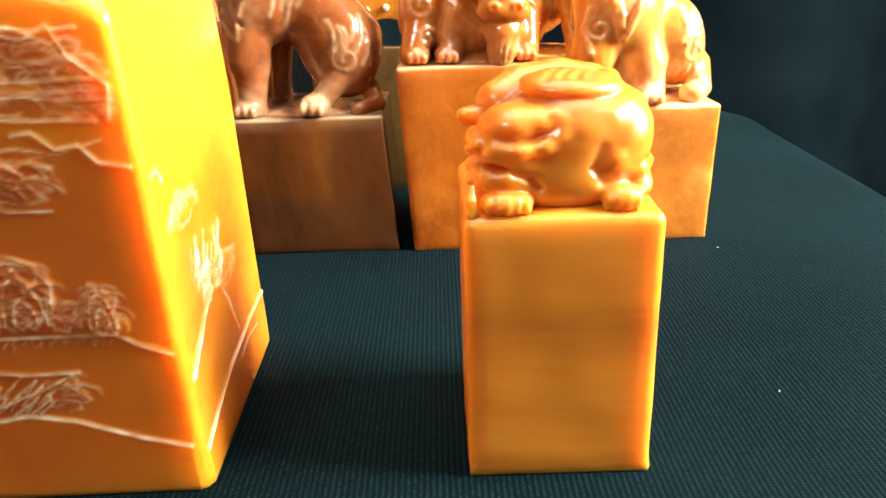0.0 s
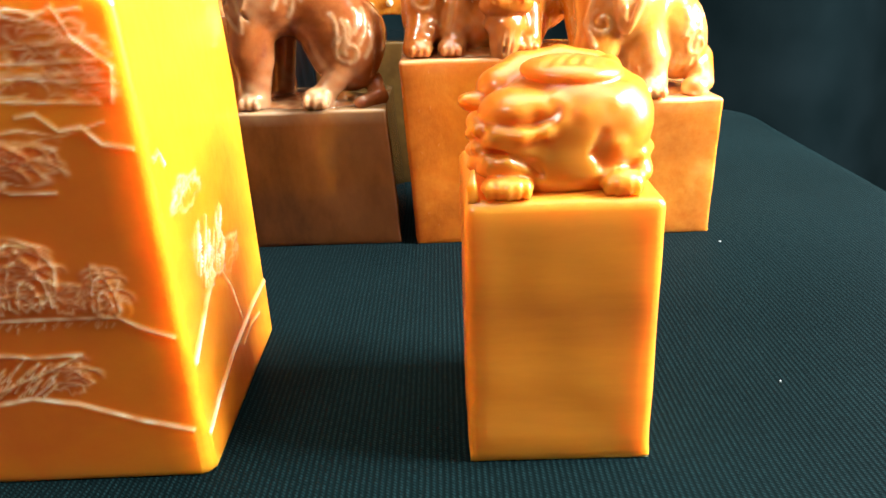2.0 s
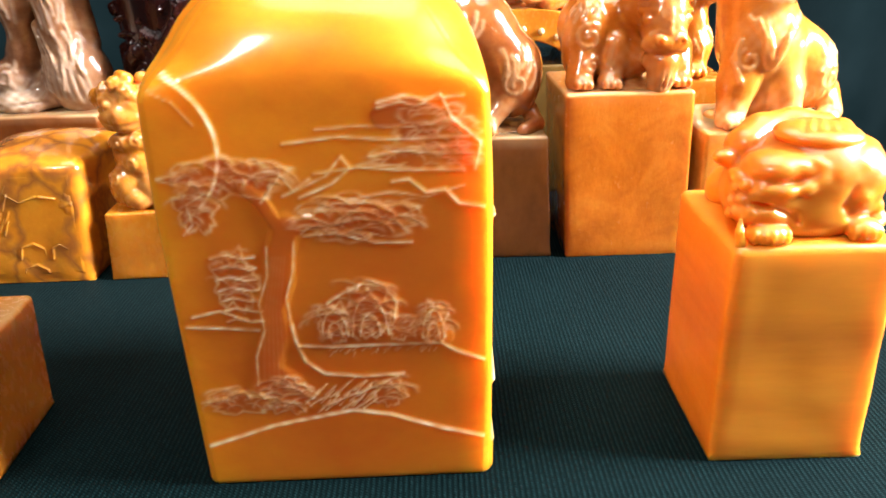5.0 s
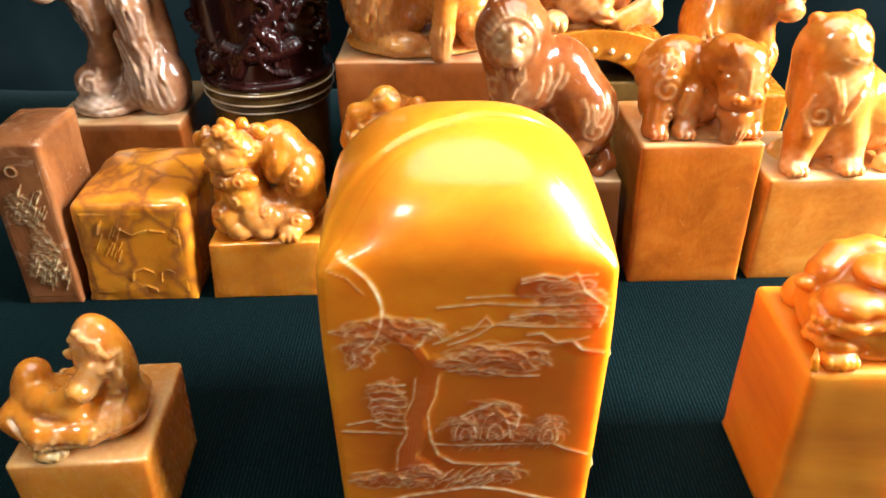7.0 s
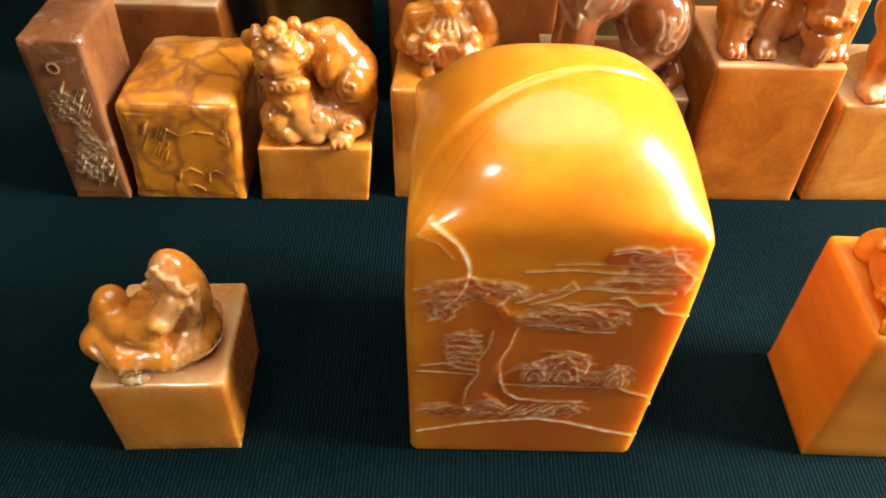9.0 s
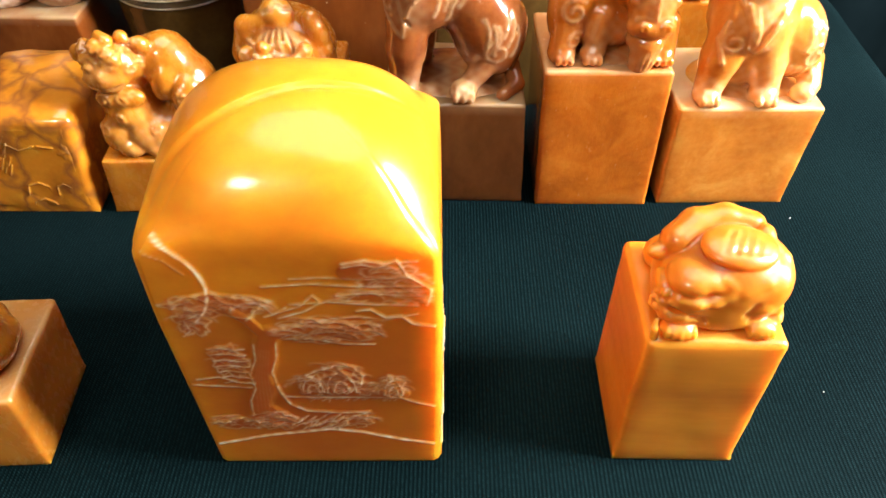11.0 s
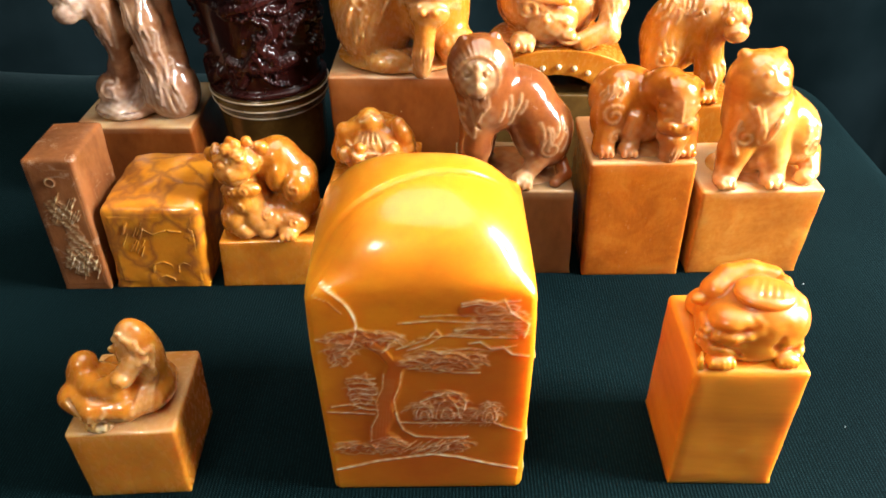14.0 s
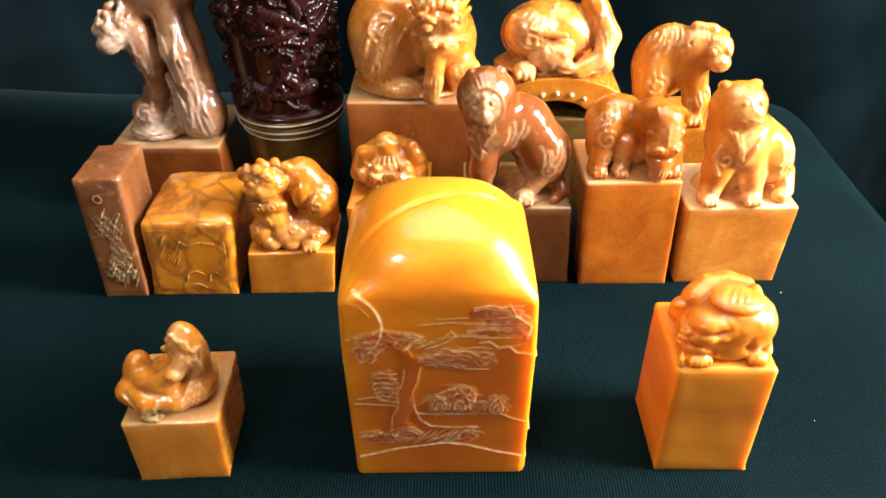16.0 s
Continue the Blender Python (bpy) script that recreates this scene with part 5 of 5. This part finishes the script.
def bridge_seal():
    t = seal("bridge_seal", 0.003, 0.328, 64, 46, 57, 1.0, OLIVE, "olive-amber stone seal carved as an arched bridge under a curled beast", seed=29, r=1.3)
    c = Clay((-40, -30, -4), (40, 30, 36), 0.6)
    c.slab(0, 0, 12, 32, 23, 14, r=1.5, k=1)
    c.d = np.maximum(c.d, (np.sqrt((c.axes[0][:, None, None] / 46.0) ** 2 + ((c.axes[2] + 8.0)[None, None, :] / 31.0) ** 2) - 1 + 0 * c.axes[1][None, :, None]) * 31)
    c.d = np.maximum(c.d, -(np.sqrt(((c.axes[0] + 1)[:, None, None] / 20.0) ** 2 + ((c.axes[2] + 2.0)[None, None, :] / 12.5) ** 2) - 1 + 0 * c.axes[1][None, :, None]) * 12)
    c.rough(0.12, 9, 10)
    c.finish("arch", YELLOW, t, 56.5, "arched bridge span in yellow stone", floor=-0.2)
    for i in range(9):
        a = radians(160 - i * 17.5)
        bm = bmesh.new()
        bmesh.ops.create_uvsphere(bm, u_segments=12, v_segments=8, radius=0.0014)
        for v in bm.verts:
            v.co += Vector((-0.001 + 0.0245 * math.cos(a), -0.0232, 0.0545 + 0.0168 * math.sin(a)))
        part("stud", bm, CHALKY, t, "small pale stud")
    c = Clay((-40, -30, -3), (40, 28, 52), 0.65)
    c.ball(-2, 2, 16, 26, 18, 18, k=4)
    c.ball(-13, -8, 20, 14, 12, 13, k=3)
    c.ball(-2, -16, 11, 12, 9, 8, (0, -12, 0), k=2)
    c.ball(5, -22, 7, 5, 4, 4, k=1)
    c.limb((20, 0, 32), (28, -8, 18), (24, -16, 8), (12, -20, 4), r=7, r2=4.5, k=2)
    paw(c, -16, -21, 4.5, 1.5)
    c.ball(26, -16, 6, 5, 5, 5, k=1.5)
    c.limb((-22, -10, 28), (-10, -18, 24), (4, -18, 22), r=2.6, r2=1.8, k=1)
    c.ball(-6, -22, 15, 2.2, k=0.5)
    c.ball(3, -22.5, 14, 2.2, k=0.5)
    c.groove((-8, -24, 9), (0, -25.5, 7), (8, -25, 6), r=0.8)
    c.groove((12, -17, 30), (16, -19, 20), (12, -21, 11), r=0.9)
    for i in range(4):
        c.groove((-24 + i * 4, -17, 26 - i), (-20 + i * 4, -20, 20 - i), r=0.6)
    c.ball(0, 0, 1, 30, 20, 3, k=2)
    c.hair(-24, -4, 22, 30, 10, 9, 40, 16, 112, 0.7)
    c.swirl(-14, 20, 6, 1.5, 0.7, 1.0)
    c.draw((-8, 16.5), (-5, 18), (-2, 16), r=0.7)
    c.draw((1, 15.5), (4, 17), (7, 15), r=0.7)
    c.hair(16, 28, 10, 24, 8, 8, 75, 12, 113, 0.7)
    c.hair(-20, -12, 2, 4, 5, 4, 85, 4, 114, 0.5)
    c.rough(0.2, 9, 11)
    c.finish("carved_beast", HONEY, t, 78.0, "curled carved beast in honey stone", floor=-2.0, at=(-2.8, 0), size=0.97, worn=((26, -14, 12, 18, 0.6), (-10, -20, 2, 26, 0.7), (-14, -20, 26, 14, 0.4)))


def standing_beast_seal():
    t = seal("standing_beast_seal", 0.0705, 0.334, 46, 40, 48, -2.0, YELLOW, "yellow-orange stone seal topped by a carved beast turning its head", seed=31, r=1.5)
    c = Clay((-34, -28, -3), (36, 26, 66), 0.6)
    c.ball(-6, 2, 30, 18, 14, 22, (0, 14, 0), k=4)
    c.ball(-12, -4, 20, 11, 11, 19, k=3)
    c.ball(8, -4, 40, 13, 12, 13, k=3)
    c.ball(17, -10, 42, 9, 9, 10, k=2)
    c.ball(18, -18, 38, 6, 4.5, 5, k=1.5)
    c.groove((13, -22, 36), (18, -23, 35), (23, -21, 36), r=0.9)
    c.ball(13.5, -18, 44, 2, k=0.5)
    c.ball(21.5, -17.6, 44, 2, k=0.5)
    c.limb((6, -4, 52), (14, -6, 52), (21, -6, 49), r=3.4, r2=2.6, k=1.2)
    c.limb((8, -8, 30), (12, -11, 14), (12, -12, 3), r=8, r2=6, k=3)
    paw(c, 12, -15, 3.5, 1.3)
    paw(c, -12, -14, 3.5, 1.3)
    for i in range(5):
        c.groove((-20 + i * 4, -11 - i * 0.5, 40), (-18 + i * 4, -13.4, 32), (-14 + i * 3, -14, 24), r=0.6)
    for i in range(4):
        c.groove((-10 + i * 4, -9.5 - i, 49 - i * 0.6), (-4 + i * 3, -12, 44 - i), r=0.6)
    c.ball(0, 0, 1, 22, 16, 4, k=2)
    c.hair(-20, 0, 36, 46, 11, 9, 55, 16, 109, 0.7)
    c.hair(8, 24, 46, 50, 8, 5, 80, 8, 110, 0.6)
    c.draw((11, 45), (14, 47), (16.5, 45), r=0.7)
    c.draw((19, 45), (22, 46.5), (24, 44.5), r=0.7)
    c.swirl(-12, 22, 6, 1.5, 0.7, 0.6)
    c.hair(6, 18, 14, 24, 7, 9, -80, 8, 111, 0.6)
    c.draw((14, 39), (18, 40.5), (22, 39), r=0.6)
    c.rough(0.2, 9, 12)
    c.finish("carved_beast", HONEY, t, 47.5, "carved orange beast with turned head", floor=-1.2, at=(-2.6, 0), size=0.95, worn=((18, -18, 40, 10, 0.4), (0, -10, 48, 14, 0.4)))


def horn_cup():
    t = thing("carved_cup", -0.1435, 0.331, 0, 0, "dark oxblood carved cup on an olive horn foot", "carved cup")
    # foot: a plain turned drum with two rings
    prof = ((0.0, 0.0), (23.5, 0.0), (25.0, 1.0), (25.6, 4.0), (26.4, 20.0), (27.6, 40.0), (28.0, 45.5), (29.4, 46.5), (29.6, 48.0), (28.4, 49.0), (28.6, 50.5), (30.0, 51.2), (30.2, 53.0), (29.0, 54.0), (0.0, 54.0))
    V, F, n = [], [], 96
    for r, z in prof:
        for i in range(n):
            a = i / n * 6.28318
            V.append((r * math.cos(a) * 0.001, r * math.sin(a) * 0.001, z * 0.001))
    for j in range(len(prof) - 1):
        for i in range(n):
            F.append((j * n + i, j * n + (i + 1) % n, (j + 1) * n + (i + 1) % n, (j + 1) * n + i))
    mesh_object("foot", V, F, OLIVE, t, "olive-brown horn foot with pale rings")
    for z, r in ((47.4, 29.7), (52.2, 30.3), (43.0, 27.9)):
        bm = bmesh.new()
        q = [[bm.verts.new(((r + 0.5 * math.cos(k * 1.0472)) * 0.001 * math.cos(i / 96 * 6.28318), (r + 0.5 * math.cos(k * 1.0472)) * 0.001 * math.sin(i / 96 * 6.28318), (z + 0.45 * math.sin(k * 1.0472)) * 0.001)) for k in range(6)] for i in range(96)]
        for i in range(96):
            for k in range(6):
                bm.faces.new((q[i][k], q[(i + 1) % 96][k], q[(i + 1) % 96][(k + 1) % 6], q[i][(k + 1) % 6]))
        part("ring", bm, CHALKY, t, "thin pale ring")
    # body: deep carved dragons and clouds
    nu, nv = 420, 150
    uu, vv = np.meshgrid(np.arange(nu) / nu * 6.28318, np.linspace(0, 1, nv))
    R = 29.5 + 6.5 * vv ** 1.3
    S, Zm = uu * 32.0, vv * 100.0
    h = np.full_like(R, -3.2)
    rng = np.random.RandomState(77)
    for q in range(52):
        s, z, ang = rng.uniform(0, 201), rng.uniform(2, 98), rng.uniform(0, 6.28)
        w, bend = rng.uniform(2.2, 4.2), rng.uniform(-0.5, 0.5)
        for st in range(16):
            if st % 5 == 4:
                bend = -bend * rng.uniform(0.7, 1.4)
            s, z, ang = s + 2.4 * math.cos(ang), z + 2.0 * math.sin(ang), ang + bend
            ds = (S - s + 100.5) % 201 - 100.5
            d = np.hypot(ds, Zm - z) / (w * (1.15 - st * 0.045))
            h = np.maximum(h, -3.2 + 4.2 * np.sqrt(np.maximum(1 - d ** 2, 0)) )
    for q in range(150):
        s, z, w = rng.uniform(0, 201), rng.uniform(1, 99), rng.uniform(0.8, 1.7)
        ds = (S - s + 100.5) % 201 - 100.5
        d = np.hypot(ds, Zm - z) / w
        h = np.maximum(h, -2.4 + 2.6 * np.sqrt(np.maximum(1 - d ** 2, 0)))
    edge = np.clip((0.03 - vv) / 0.01, 0, 1) + np.clip((vv - 0.96) / 0.01, 0, 1)
    h = h * (1 - np.clip(edge, 0, 1)) + 0.6 * np.clip(edge, 0, 1)
    rr = (R + h) * 0.001
    V = np.stack([rr * np.cos(uu), rr * np.sin(uu), (54.0 + Zm) * 0.001], -1).reshape(-1, 3)
    i, j = np.meshgrid(np.arange(nu), np.arange(nv - 1))
    a, b = j * nu + i, j * nu + (i + 1) % nu
    F = np.stack([a, b, b + nu, a + nu], -1).reshape(-1, 4).tolist()
    F.append([(nv - 1) * nu + q for q in range(nu)])
    F.append(list(range(nu))[::-1])
    mesh_object("bowl", V.tolist(), F, OXBLOOD, t, "oxblood horn bowl carved with dragons and clouds")


toad_seal()
curled_beast_seal()
lion_seal()
seated_figure_seal()
dog_seal()
ox_seal()
cat_seal()
pebble_seal()
slim_seal()
rock_lion_seal()
crouching_lion_seal()
bridge_seal()
standing_beast_seal()
horn_cup()


# ---- lint on the cloth ----
def lint(x, y, s, turn):
    bm = bmesh.new()
    bmesh.ops.create_icosphere(bm, subdivisions=2, radius=1.0)
    for v in bm.verts:
        k = 1 + 0.3 * noise.noise(v.co * 2.0)
        v.co = Vector((v.co.x * s * 1.6 * k, v.co.y * s * k, v.co.z * s * 0.5 * k + s * 0.4))
    ob = part("lint", bm, LINT)
    ob.matrix_world = pose(x, y, 0.0, 0, 0, turn)
    tagged(ob, "tiny white fleck of lint on the dark cloth", "lint", "flecks on the cloth")


lint(0.112, 0.236, 0.0003, 20)
lint(0.099, 0.158, 0.0002, 70)
